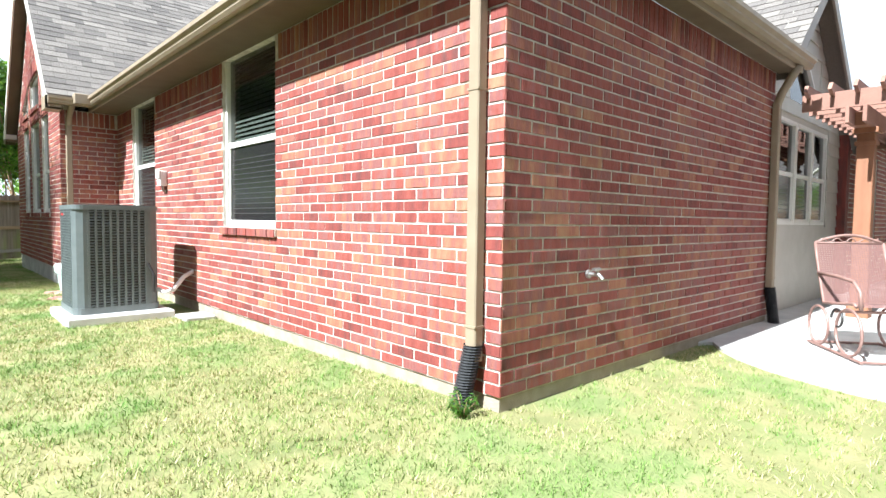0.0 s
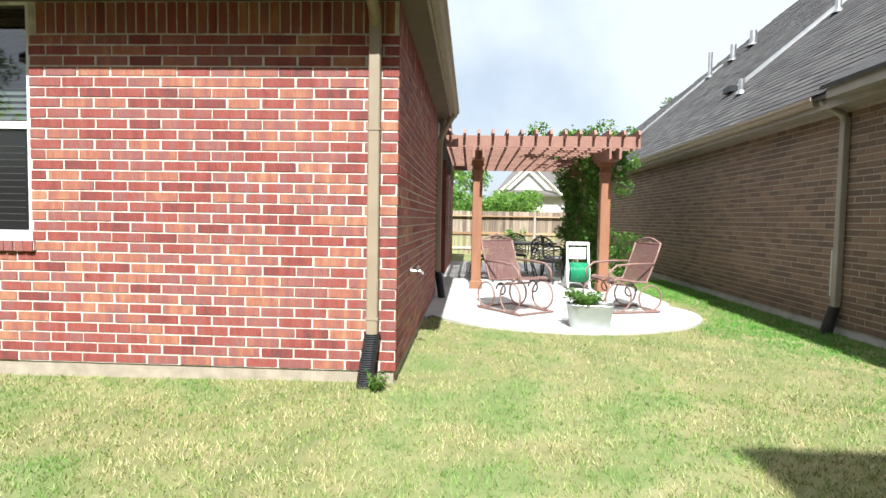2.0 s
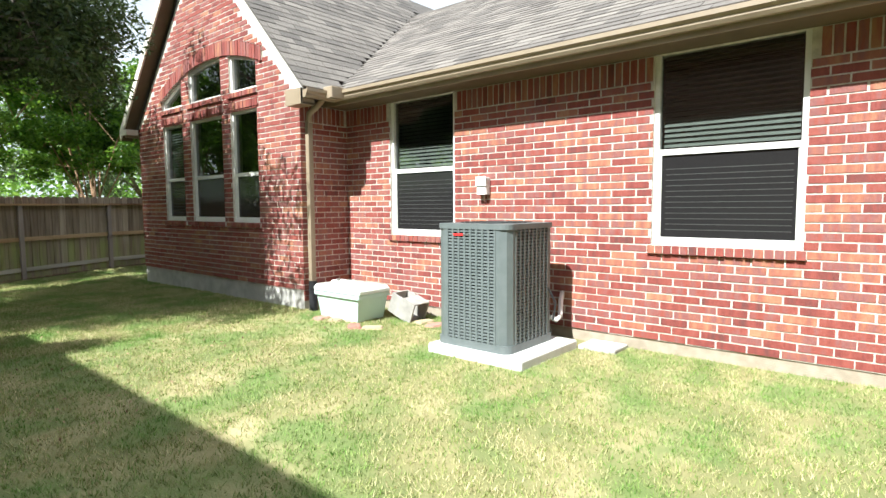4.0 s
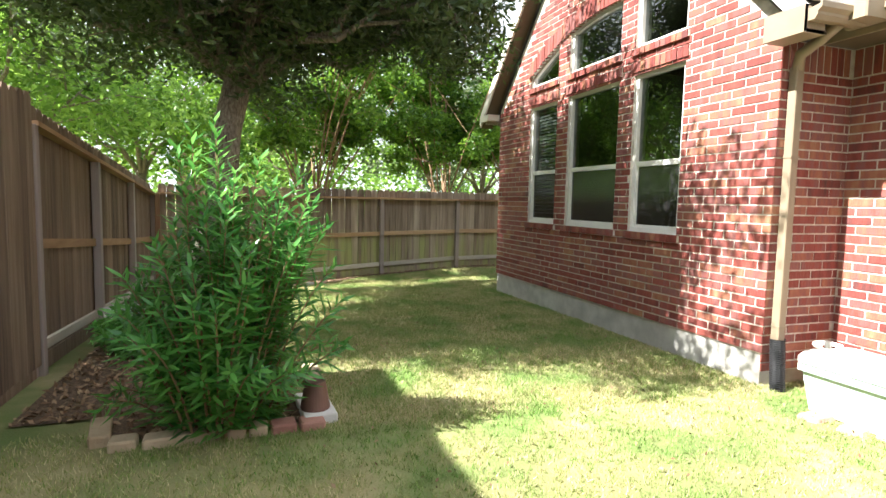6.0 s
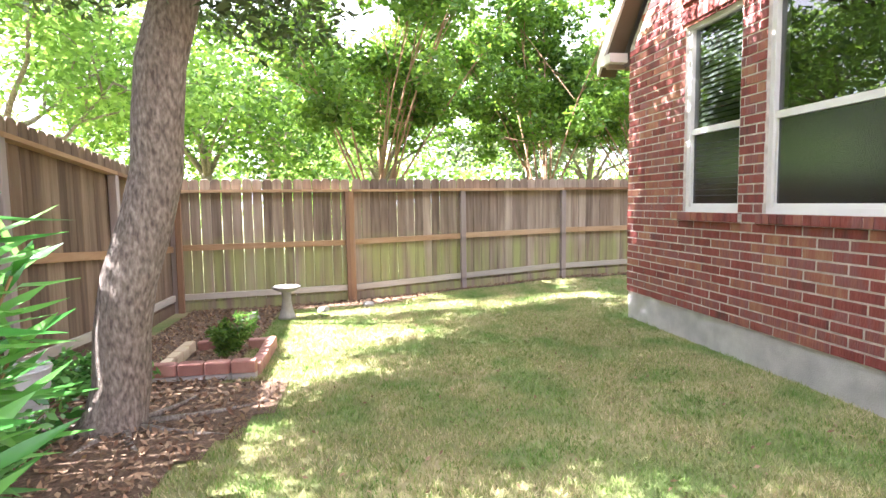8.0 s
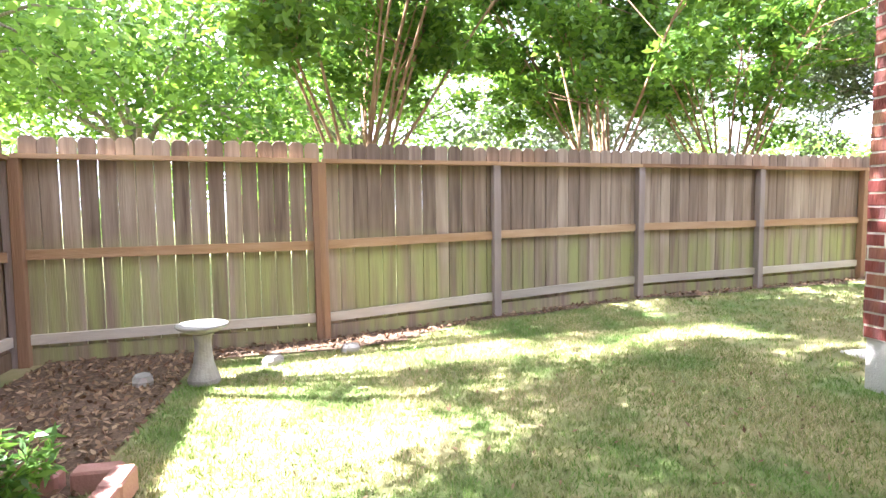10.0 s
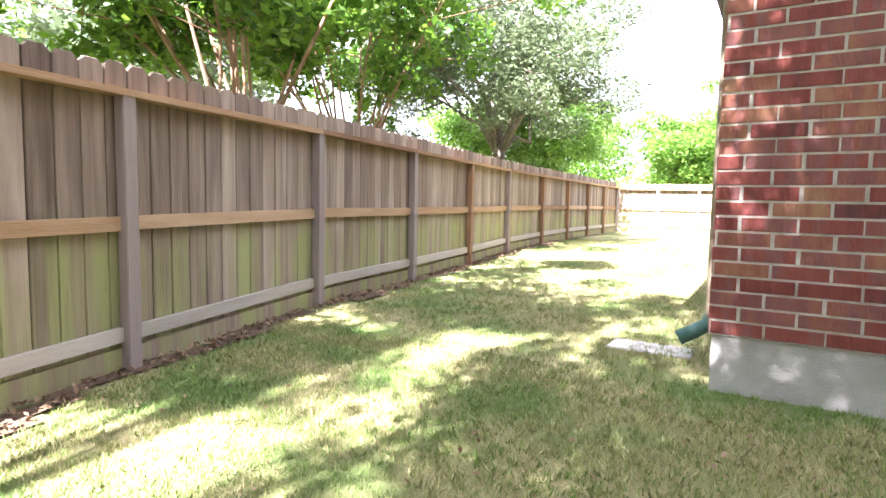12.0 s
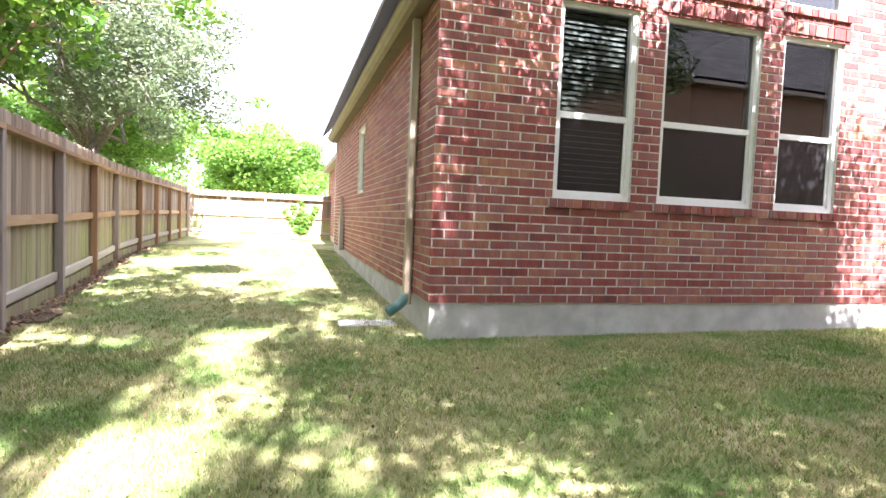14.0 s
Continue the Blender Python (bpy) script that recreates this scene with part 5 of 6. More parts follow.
for x, y, h, r in ((5.35, 6.3, 0.30, 0.05), (6.9, 6.2, 0.30, 0.05), (5.4, 12.6, 0.35, 0.05), (7.6, 13.2, 0.8, 0.06), (7.9, 12.4, 0.5, 0.08), (8.2, 11.9, 0.45, 0.09)):
    p = on_roof(x, y)
    vp = part("vent_pipe", Geo().tube([p, p + Vector((0, 0, h))], r, 10), METAL, nb)
    part("pipe_boot", Geo().tube([p, p + Vector((0, 0, 0.09))], r * 2.2, 10, r * 1.1), METAL, vp)

nb.scale.z = 0.947

# ---- house to the south, behind the walker, which shades the lawn ----
sh = thing("south_house", "tall brick house beyond the south fence with dark roof", "house", (-3, -12, 0))
part("wall", Geo().box((-9.4, -16, 0), (12, -8.3, 4.78)).box((2.45, -15.9, 5.0), (11.9, -8.4, 7.9)), BRICK_BROWN, sh)
part("eave", Geo().box((-9.7, -16.3, 4.78), (12.3, -8.0, 4.92)).box((2.35, -16.0, 7.95), (12.2, -8.05, 8.15)), TRIM_GREY, sh)
rf = part("roof", slab_of([(-9.7, -8.0, 4.92), (2.4, -8.0, 4.92), (2.4, -12.15, 8.3), (-6.0, -12.15, 8.3)]), SHINGLE_GREY, sh)
part("roof_west", slab_of([(-9.7, -16.3, 4.92), (-9.7, -8.0, 4.92), (-6.0, -12.15, 8.3)]), SHINGLE_GREY, sh)
shingles(rf, (-9.7, -8.0, 4.94), (1, 0, 0), Vector((0, -4.15, 3.38)).normalized(), 12.1, 5.2, material=SHINGLE_GREY, keep=lambda p: p.x > -9.7 + (-8.0 - p.y) * 0.89)

# ---- far houses ----
fh = thing("far_house", "distant two-storey brick house among trees", "house", (-42, -6, 0))
part("wall", Geo().box((-48, -9, 0), (-42, -2.5, 5.2)).add([(-42, -9, 5.2), (-42, -2.5, 5.2), (-42, -5.75, 7.9), (-48, -9, 5.2), (-48, -2.5, 5.2), (-48, -5.75, 7.9)], [(0, 1, 2), (5, 4, 3), (0, 2, 5, 3), (1, 4, 5, 2)]), BRICK_BROWN, fh)
for y in (-6.6, -5.5):
    w = part("window", Geo().box((-41.99, y, 3.6), (-41.9, y + 0.8, 4.9)), VINYL, fh)
    part("pane", Geo().box((-41.9, y + 0.08, 3.68), (-41.88, y + 0.72, 4.22)).box((-41.9, y + 0.08, 4.3), (-41.88, y + 0.72, 4.82)), DARK, w)
part("roof", slab_of([(-41.6, -9.4, 5.0), (-41.6, -5.75, 8.1), (-48, -5.75, 8.1), (-48, -9.4, 5.0)], 0.12), SHINGLE, fh)
part("roof_slope", slab_of([(-41.6, -5.75, 8.1), (-41.6, -2.1, 5.0), (-48, -2.1, 5.0), (-48, -5.75, 8.1)], 0.12), SHINGLE, fh)
bh = thing("back_house", "pale neighbouring house with a tan roof behind the fence", "house", (6, 30, 0))
part("wall", Geo().box((2.2, 28, 0), (12, 36, 2.9)).add([(2.2, 28, 2.9), (5.4, 28, 2.9), (3.8, 28, 4.4), (2.2, 30, 2.9), (5.4, 30, 2.9), (3.8, 30, 4.4)], [(0, 1, 2), (5, 4, 3), (0, 2, 5, 3), (1, 4, 5, 2)]), SIDING, bh)
part("roof", slab_of([(1.8, 27.6, 2.9), (12.4, 27.6, 2.9), (10, 32, 5.6), (4, 32, 5.6)], 0.12), SHINGLE, bh)
part("gable_trim", Geo().tube([(1.95, 27.55, 2.8), (3.8, 27.55, 4.55), (5.65, 27.55, 2.8)], 0.09, 4), CREAM, bh)


# ---- plants ----
def leaves(centres, normals_up, size, ratio, rs, droop=0.0):
    """Rhombic leaves at centres (n x 3): returns vertices and faces; each leaf is an island."""
    n = len(centres)
    a = rs.normal(size=(n, 3))
    a[:, 2] *= 0.6
    a[:, 2] -= droop
    a /= np.linalg.norm(a, axis=1)[:, None]
    b = rs.normal(size=(n, 3))
    b[:, 2] += normals_up
    b -= a * (a * b).sum(1)[:, None]
    b /= np.linalg.norm(b, axis=1)[:, None]
    side = np.cross(a, b)
    ln = size * rs.uniform(0.6, 1.3, n)[:, None]
    w = ln * ratio
    v = np.empty((n, 4, 3))
    v[:, 0] = centres - a * ln * 0.5
    v[:, 1] = centres + side * w * 0.5 + b * w * 0.12
    v[:, 2] = centres + a * ln * 0.5
    v[:, 3] = centres - side * w * 0.5 + b * w * 0.12
    return v.reshape(-1, 3), np.arange(n * 4).reshape(-1, 4)


def leaf_mesh(name, v, f, material):
    me = bpy.data.meshes.new(name)
    k = f.shape[1]
    me.vertices.add(len(v))
    me.vertices.foreach_set("co", v.astype(np.float32).ravel())
    me.loops.add(f.size)
    me.loops.foreach_set("vertex_index", f.astype(np.int32).ravel())
    me.polygons.add(len(f))
    me.polygons.foreach_set("loop_start", np.arange(0, f.size, k, dtype=np.int32))
    me.polygons.foreach_set("loop_total", np.full(len(f), k, dtype=np.int32))
    me.update(calc_edges=True)
    me.materials.append(material)
    return me


def crown(clumps, n, spread, rs):
    """Leaf centres in ragged clumps: (x, y, z, radius) each."""
    c = np.array(clumps)
    w = c[:, 3] ** 2.2
    pick = rs.choice(len(c), n, p=w / w.sum())
    d = rs.normal(size=(n, 3))
    d /= np.linalg.norm(d, axis=1)[:, None]
    r = c[pick, 3] * rs.uniform(0.25, 1.0, n) ** 0.6
    return c[pick, :3] + d * r[:, None] * np.array(spread)


def tree(name, label, x, y, trunk_r, fork, tops, clump_r, sub, n, size, ratio, leafm, seed, bark=None, droop=0.2, lean=(0, 0), spread=(1, 1, 0.7), category="tree"):
    """A tapered trunk, limbs from the fork to each of tops, twigs to smaller clumps, and leaves round the twigs."""
    rs = np.random.RandomState(seed)
    z0 = gz(x, y) - 0.05
    tr = thing(name, label, category, (x, y, z0))
    f = Vector((x + lean[0], y + lean[1], fork))
    base = Vector((x, y, z0))
    g = Geo()
    steps = 9
    pts = [base.lerp(f, i / steps) + Vector((0.03 * math.sin(i * 1.7 + seed), 0.03 * math.cos(i * 1.3), 0)) * (1 if 0 < i < steps else 0) for i in range(steps + 1)]
    pts.insert(1, base.lerp(pts[1], 0.4))
    g.tube(pts, lambda i: trunk_r * (1.0 - 0.018 * i + 0.42 * math.exp(-1.6 * i)), 14)
    clumps = []
    for t in tops:
        t = Vector(t)
        mid = f.lerp(t, 0.5) + Vector(rs.normal(size=3) * 0.25)
        g.tube([f - Vector((0, 0, 0.2)), f.lerp(mid, 0.5) + Vector((0, 0, 0.15)), mid, t], trunk_r * 0.42, 8, trunk_r * 0.10)
        clumps.append((*t, clump_r))
        for _ in range(sub):
            d = Vector(rs.normal(size=3) * np.array(spread))
            e = t + d.normalized() * clump_r * rs.uniform(0.7, 1.5)
            g.tube([mid.lerp(t, rs.uniform(0.2, 1)), t.lerp(e, 0.5), e], trunk_r * 0.16, 5, 0.008)
            clumps.append((*e, clump_r * rs.uniform(0.35, 0.75)))
    part("trunk", g, bark or BARK, tr, smooth=True)
    v, fc = leaves(crown(clumps, n, spread, rs), 0.9, size, ratio, rs, droop)
    part("crown", leaf_mesh("crown", v, fc, leafm), leafm, tr)
    return tr


# shade tree in the south bed
# clumps at z 6 and higher are added out of view to shade the bay
tree("shade_tree", "leaning live oak with dense dark foliage over the lawn", -11.55, -5.47, 0.172, 3.0,
     [(-12.9, -6.0, 4.1), (-11.4, -7.0, 4.3), (-10.9, -6.3, 4.0), (-10.9, -7.3, 4.4), (-11.3, -7.6, 4.6), (-10.7, -4.4, 3.9), (-11.6, -4.0, 4.4), (-13.0, -4.6, 4.3), (-11.4, -5.5, 5.6), (-10.6, -5.2, 4.8), (-12.2, -5.2, 3.7), (-11.0, -3.5, 4.6), (-11.0, -3.0, 4.0), (-10.9, -5.0, 3.4), (-13.4, -5.4, 6.5), (-12.3, -5.3, 6.2), (-11.5, -5.4, 6.9), (-11.0, -5.4, 6.0), (-12.0, -4.4, 3.7), (-12.0, -3.3, 3.9), (-12.7, -2.5, 4.2), (-11.4, -2.6, 4.3), (-13.3, -4.9, 3.7), (-14.0, -5.9, 4.8), (-13.7, -5.6, 4.6), (-9.95, -5.7, 4.2), (-9.9, -4.9, 4.6), (-9.85, -4.1, 5.2)],
     0.92, 8, 135000, 0.1, 0.34, LEAF_OAK, 3, lean=(-0.08, 0.55), droop=0.35)
# crape myrtles behind the west fence


def myrtle(x, y, seed, h=5.2, n=12500):
    rs = np.random.RandomState(seed)
    tr = thing("crape_myrtle", "many-stemmed crape myrtle with fresh green leaves", "tree", (x, y, gz(x, y)), group="crape myrtles behind the fence")
    clumps = []
    for i in range(15):
        g = Geo()
        a = rs.uniform(0, 6.283)
        r1, r2 = rs.uniform(0.1, 0.35), rs.uniform(0.5, 2.5)
        z2 = rs.uniform(3.2, h)
        p0 = Vector((x + 0.12 * math.cos(a), y + 0.12 * math.sin(a), gz(x, y) - 0.05))
        p1 = Vector((x + r1 * math.cos(a), y + r1 * math.sin(a), 1.6))
        p2 = Vector((x + r2 * 0.55 * math.cos(a + 0.2), y + r2 * 0.55 * math.sin(a + 0.2), 0.55 * z2 + 0.6))
        p3 = Vector((x + r2 * math.cos(a + 0.3), y + r2 * math.sin(a + 0.3), z2))
        g.tube([p0, p1, p2, p3], 0.028, 6, 0.008)
        clumps.append((*p3, 0.55))
        for _ in range(5):
            e = p2.lerp(p3, rs.uniform(0.1, 1.1)) + Vector(rs.normal(size=3) * np.array((0.5, 0.5, 0.4)))
            g.tube([p2.lerp(p3, rs.uniform(0, 0.7)), e], 0.010, 4, 0.004)
            clumps.append((*e, rs.uniform(0.2, 0.5)))
        part("stem", g, STEM, tr)
    v, f = leaves(crown(clumps, n, (1, 1, 0.8), rs), 0.7, 0.13, 0.5, rs, 0.2)
    part("crown", leaf_mesh("crown", v, f, LEAF_MYRTLE), LEAF_MYRTLE, tr)


for x, y, s, h, n in ((-17.85, -3.5, 1, 5.2, 19000), (-17.95, -0.4, 2, 5.4, 26000), (-19.0, 2.3, 3, 5.2, 17000)):
    myrtle(x, y, s, h, n)
ring_of = lambda x, y, r, z, k, dz=0.8, s=0: [(x + r * math.cos(6.283 * i / k + s), y + r * math.sin(6.283 * i / k + s), z + dz * math.sin(i * 2.1)) for i in range(k)] + [(x, y, z + 1.3)]
tree("grey_oak", "airy grey-green oak beyond the fence", -18.4, 6.0, 0.15, 2.2, ring_of(-18.8, 6.3, 1.5, 4.0, 9, 0.6), 0.95, 7, 62000, 0.095, 0.45, LEAF_GREY, 12)
tree("hedge_tree", "leafy bright shrub tree behind the oak", -19.8, 10.5, 0.10, 1.2, ring_of(-19.8, 10.5, 1.4, 2.9, 7, 0.3), 0.95, 5, 26000, 0.13, 0.5, LEAF_BRIGHT, 21)
tree("round_tree", "rounded bright green tree beyond the far fence", -16.2, 24.0, 0.16, 1.8, ring_of(-16.2, 24, 1.7, 3.5, 9), 1.4, 6, 36000, 0.20, 0.55, LEAF_BRIGHT, 14)
tree("hedge_tree", "leafy tree along the side fence", -22.0, 21.5, 0.14, 1.7, ring_of(-22.0, 21.5, 1.7, 3.0, 6), 1.2, 5, 12000, 0.18, 0.5, LEAF_MYRTLE, 15)
tree("hedge_tree", "leafy tree beyond the fence corner", -26.0, 4.0, 0.16, 2.0, ring_of(-26, 4, 2.2, 4.2, 7), 1.5, 5, 15000, 0.20, 0.5, LEAF_GREY, 16)
tree("hedge_tree", "tall leafy tree behind the crape myrtles", -27.0, -3.0, 0.18, 2.2, ring_of(-27, -3, 2.4, 4.8, 8), 1.6, 5, 14000, 0.20, 0.5, LEAF_BRIGHT, 17)
tree("corner_tree", "tall leafy tree beyond the corner of the fences", -19.5, -10.5, 0.18, 2.4, ring_of(-19.5, -10.5, 2.2, 4.6, 8), 1.5, 5, 20000, 0.17, 0.5, LEAF_BRIGHT, 18)
# added out of view: the high sparse crown only dapples the west lawn
tree("corner_tree", "unseen leafy tree added beyond the south fence to cast dappled shade", -15.8, -9.6, 0.18, 3.0, ring_of(-15.4, -8.4, 1.8, 8.8, 6) + ring_of(-15.2, -8.4, 0.9, 8.7, 3, 0.2), 0.7, 3, 8500, 0.16, 0.45, LEAF_GREY, 19)
tree("corner_tree", "leafy tree beyond the south fence", -24.5, -8.0, 0.18, 2.4, ring_of(-24.5, -8.0, 2.4, 4.2, 8), 1.6, 5, 16000, 0.2, 0.5, LEAF_MYRTLE, 20)
tree("back_tree", "bright leafy tree behind the patio fence", 0.6, 21.5, 0.12, 1.0, ring_of(0.6, 21.5, 2.0, 1.9, 8, 0.3), 0.9, 5, 16000, 0.17, 0.5, LEAF_BRIGHT, 22)
tree("back_tree", "leafy tree behind the neighbouring roof", 12.5, 24.0, 0.2, 4.0, ring_of(12.5, 24, 1.8, 6.2, 7, 0.5), 1.0, 5, 7000, 0.2, 0.5, LEAF_GREY, 23)


def far_woods():
    rs = np.random.RandomState(40)
    cl = [(-34 - rs.uniform(0, 8), y + rs.uniform(-1.5, 1.5), rs.uniform(1.2, 4.8), rs.uniform(1.3, 2.4)) for y in np.linspace(-26, 40, 62)]
    cl += [(x, 40 + rs.uniform(0, 5), rs.uniform(1.0, 4.5), rs.uniform(1.3, 2.3)) for x in np.linspace(-34, -8, 26)]
    cl += [(x, -22 - rs.uniform(0, 5), rs.uniform(1.5, 6), rs.uniform(1.4, 2.4)) for x in np.linspace(-36, -12, 22)]
    v, f = leaves(crown(cl, 52000, (1, 1, 1), rs), 0.7, 0.34, 0.55, rs, 0.1)
    tagged(new("far_woods", leaf_mesh("far_woods", v, f, LEAF_BRIGHT)), "distant belt of green trees around the lots", "woods", kind="stuff")


far_woods()


def vine():
    rs = np.random.RandomState(8)
    vn = thing("climbing_vine", "lush green vine climbing the pergola posts", "vine", (2.9, 7.4, 0.19))
    g, cl = Geo(), []
    for i in range(12):
        y = 6.1 + 0.27 * i
        x = 2.86 + rs.uniform(-0.12, 0.12)
        pts = [(x, y, 0.17), (x + rs.uniform(-0.1, 0.1), y + 0.1, 1.0), (x + rs.uniform(-0.15, 0.15), y, 1.8), (x + rs.uniform(-0.4, 0.1), y + 0.1, 2.6)]
        g.tube(pts, 0.012, 5, 0.005)
        for k in range(9):
            cl.append((x + rs.uniform(-0.18, 0.18), y + rs.uniform(-0.1, 0.1), 0.35 + 0.27 * k, rs.uniform(0.12, 0.24)))
    for i in range(22):
        cl.append((rs.uniform(1.7, 3.4), rs.uniform(5.6, 8.6), rs.uniform(2.75, 3.05), rs.uniform(0.14, 0.3)))
    for i in range(6):
        cl.append((rs.uniform(2.4, 2.9), rs.uniform(6.0, 7.6), rs.uniform(2.95, 3.1), rs.uniform(0.12, 0.2)))
    for i in range(7):
        cl.append((rs.uniform(3.0, 3.5), rs.uniform(5.6, 6.6), rs.uniform(1.9, 2.7), rs.uniform(0.12, 0.22)))
    part("vine_stems", g, STEM, vn)
    v, f = leaves(crown(cl, 17000, (1, 1, 1), rs), 0.6, 0.075, 0.6, rs, 0.25)
    part("foliage", leaf_mesh("foliage", v, f, LEAF_VINE), LEAF_VINE, vn)


vine()


def small_bush(name, label, x, y, z, r, h, n, size, leafm, seed, ratio=0.45, category="shrub"):
    rs = np.random.RandomState(seed)
    bs = thing(name, label, category, (x, y, z))
    g, cl = Geo(), []
    for i in range(9):
        a, q = rs.uniform(0, 6.283), rs.uniform(0.2, 1) * r
        e = Vector((x + q * math.cos(a), y + q * math.sin(a), z + h * rs.uniform(0.6, 1)))
        g.tube([(x, y, z - 0.02), tuple(Vector((x, y, z)).lerp(e, 0.5) + Vector((0, 0, 0.1 * h))), tuple(e)], 0.006, 5, 0.002)
        for k in range(4):
            cl.append((*Vector((x, y, z)).lerp(e, 0.35 + 0.22 * k), 0.24 * r))
    part("stems", g, STEM, bs)
    v, f = leaves(crown(cl, n, (1, 1, 1), rs), 0.8, size, ratio, rs, 0)
    part("foliage", leaf_mesh("foliage", v, f, leafm), leafm, bs)


small_bush("fern", "small green fern in the paved bed", -13.22, -5.15, 0.02, 0.26, 0.42, 1800, 0.07, LEAF_VINE, 31, 0.25)
small_bush("ground_ivy", "low dark green ground cover by the fence", -11.0, -5.85, 0.03, 0.55, 0.45, 1500, 0.09, LEAF_OLEANDER, 32)
small_bush("ground_ivy", "low green ground cover under the fence", -12.4, -6.0, 0.0, 0.5, 0.3, 900, 0.08, LEAF_OLEANDER, 35)
small_bush("young_shrub", "sunlit young shrub by the far fence", -14.6, 13.4, 0.25, 0.5, 1.2, 2200, 0.12, LEAF_BRIGHT, 33)
small_bush("rose_bush", "small green shrub beside the pergola post", 3.45, 6.6, 0.15, 0.42, 1.0, 1500, 0.07, LEAF_VINE, 34)
small_bush("back_shrub", "green shrub by the back fence", 1.9, 15.4, 0.15, 0.5, 0.9, 1500, 0.09, LEAF_BRIGHT, 36)
small_bush("weed_tuft", "green weed tuft at the drain sleeve", -0.10, -0.20, 0.14, 0.09, 0.16, 260, 0.05, LEAF_VINE, 37, 0.2)
small_bush("planter_plants", "young green plants growing in the steel tub", 1.93, 2.34, 0.41, 0.27, 0.17, 1000, 0.045, LEAF_VINE, 38, 0.45, "plant")
small_bush("bed_weed", "bright green weed in the stone bed", -8.86, -4.72, 0.13, 0.13, 0.16, 420, 0.05, LEAF_VINE, 39, 0.6, "plant")


def oleander():
    """Upright and arching canes with whorls of long narrow leaves, tallest towards the lawn."""
    rs = np.random.RandomState(77)
    base = np.array((-8.90, -5.03, 0.12))
    ob = thing("oleander", "tall bushy oleander with long narrow green leaves", "shrub", tuple(base))
    V, F = [], []

    def blade(p, d, up, ln, wd):
        side = np.cross(d, up)
        side /= np.linalg.norm(side) + 1e-9
        nrm = np.cross(side, d)
        k = len(V)
        bend = -0.10 * ln
        rows = ((0.0, 0.12, 0.0), (0.3, 0.85, 0.01), (0.62, 0.9, bend * 0.35), (1.0, 0.03, bend))
        for s, w, b in rows:
            c = p + d * ln * s + nrm * b
            V.extend((c - side * wd * w * 0.5 + nrm * wd * 0.10 * w, c, c + side * wd * w * 0.5 + nrm * wd * 0.10 * w))
        for r in range(3):
            F.extend(((k + 3 * r, k + 3 * r + 1, k + 3 * r + 4, k + 3 * r + 3), (k + 3 * r + 1, k + 3 * r + 2, k + 3 * r + 5, k + 3 * r + 4)))

    for i in range(96):
        a = 2.39996 * i + rs.uniform(-0.4, 0.4)
        q = math.sqrt((i + 0.5) / 96)
        side = math.sin(a) * q
        tall = (1.62 + 0.26 * side - 0.80 * q ** 2.4) * rs.uniform(0.78, 1.06)
        if i in (4, 7, 12, 20):
            tall = 1.93 - 0.09 * (i % 3)
        elif i % 4 == 3:
            tall *= 0.5
        top = np.array((base[0] + 0.24 + 0.42 * q * math.cos(a), base[1] + 0.06 + 0.70 * side, 0.12 + tall))
        root = base + np.array((0.22 * q * math.cos(a), 0.26 * side, 0))
        mid = (root + top) / 2 + np.array((0, 0, 0.10 + 0.12 * q)) + rs.normal(size=3) * 0.03
        pts = [root * (1 - t) ** 2 + 2 * mid * t * (1 - t) + top * t * t for t in np.linspace(0, 1, 9)]
        part("cane", Geo().tube([tuple(p) for p in pts], 0.009, 5, 0.003), STEM, ob)
        n = max(10, int(np.linalg.norm(top - root) / 0.056))
        for k in range(n):
            t = 0.05 + 0.95 * k / (n - 1)
            p = root * (1 - t) ** 2 + 2 * mid * t * (1 - t) + top * t * t
            ax = 2 * (mid - root) * (1 - t) + 2 * (top - mid) * t
            ax /= np.linalg.norm(ax)
            ph = k * 1.05 + rs.uniform(-0.3, 0.3)
            u = np.cross(ax, (1, 0, 0.1))
            u /= np.linalg.norm(u)
            w = np.cross(ax, u)
            young = k > n - 4
            for j in range(3):
                b = ph + 2.0944 * j + rs.uniform(-0.25, 0.25)
                out = u * math.cos(b) + w * math.sin(b)
                spread = (0.42 if k == n - 1 else 0.62) if young else rs.uniform(0.75, 1.0)
                d = out * spread + ax * (0.95 - 0.45 * spread)
                d /= np.linalg.norm(d)
                blade(p, d, ax, rs.uniform(0.09, 0.13) if young else rs.uniform(0.13, 0.21), rs.uniform(0.020, 0.029))
    part("foliage", leaf_mesh("foliage", np.array(V), np.array(F), LEAF_OLEANDER), LEAF_OLEANDER, ob, smooth=False)


oleander()

# ---- beds, edging, birdbath ----
def sheet(name, label, pts_in, z_up, material, x0, x1, y0, y1, step=0.25):
    g = Geo()
    idx = {}
    nx, ny = int((x1 - x0) / step) + 1, int((y1 - y0) / step) + 1
    for j in range(ny):
        for i in range(nx):
            x, y = x0 + i * step, y0 + j * step
            idx[i, j] = len(g.v)
            g.v.append(Vector((x, y, gz(x, y) + z_up + 0.012 * noise.noise((x * 2, y * 2, 0)))))
    for j in range(ny - 1):
        for i in range(nx - 1):
            if pts_in(x0 + (i + 0.5) * step, y0 + (j + 0.5) * step):
                g.f.append((idx[i, j], idx[i + 1, j], idx[i + 1, j + 1], idx[i, j + 1]))
    solid(name, g, material, label, "soil bed", smooth=True, kind="structure")


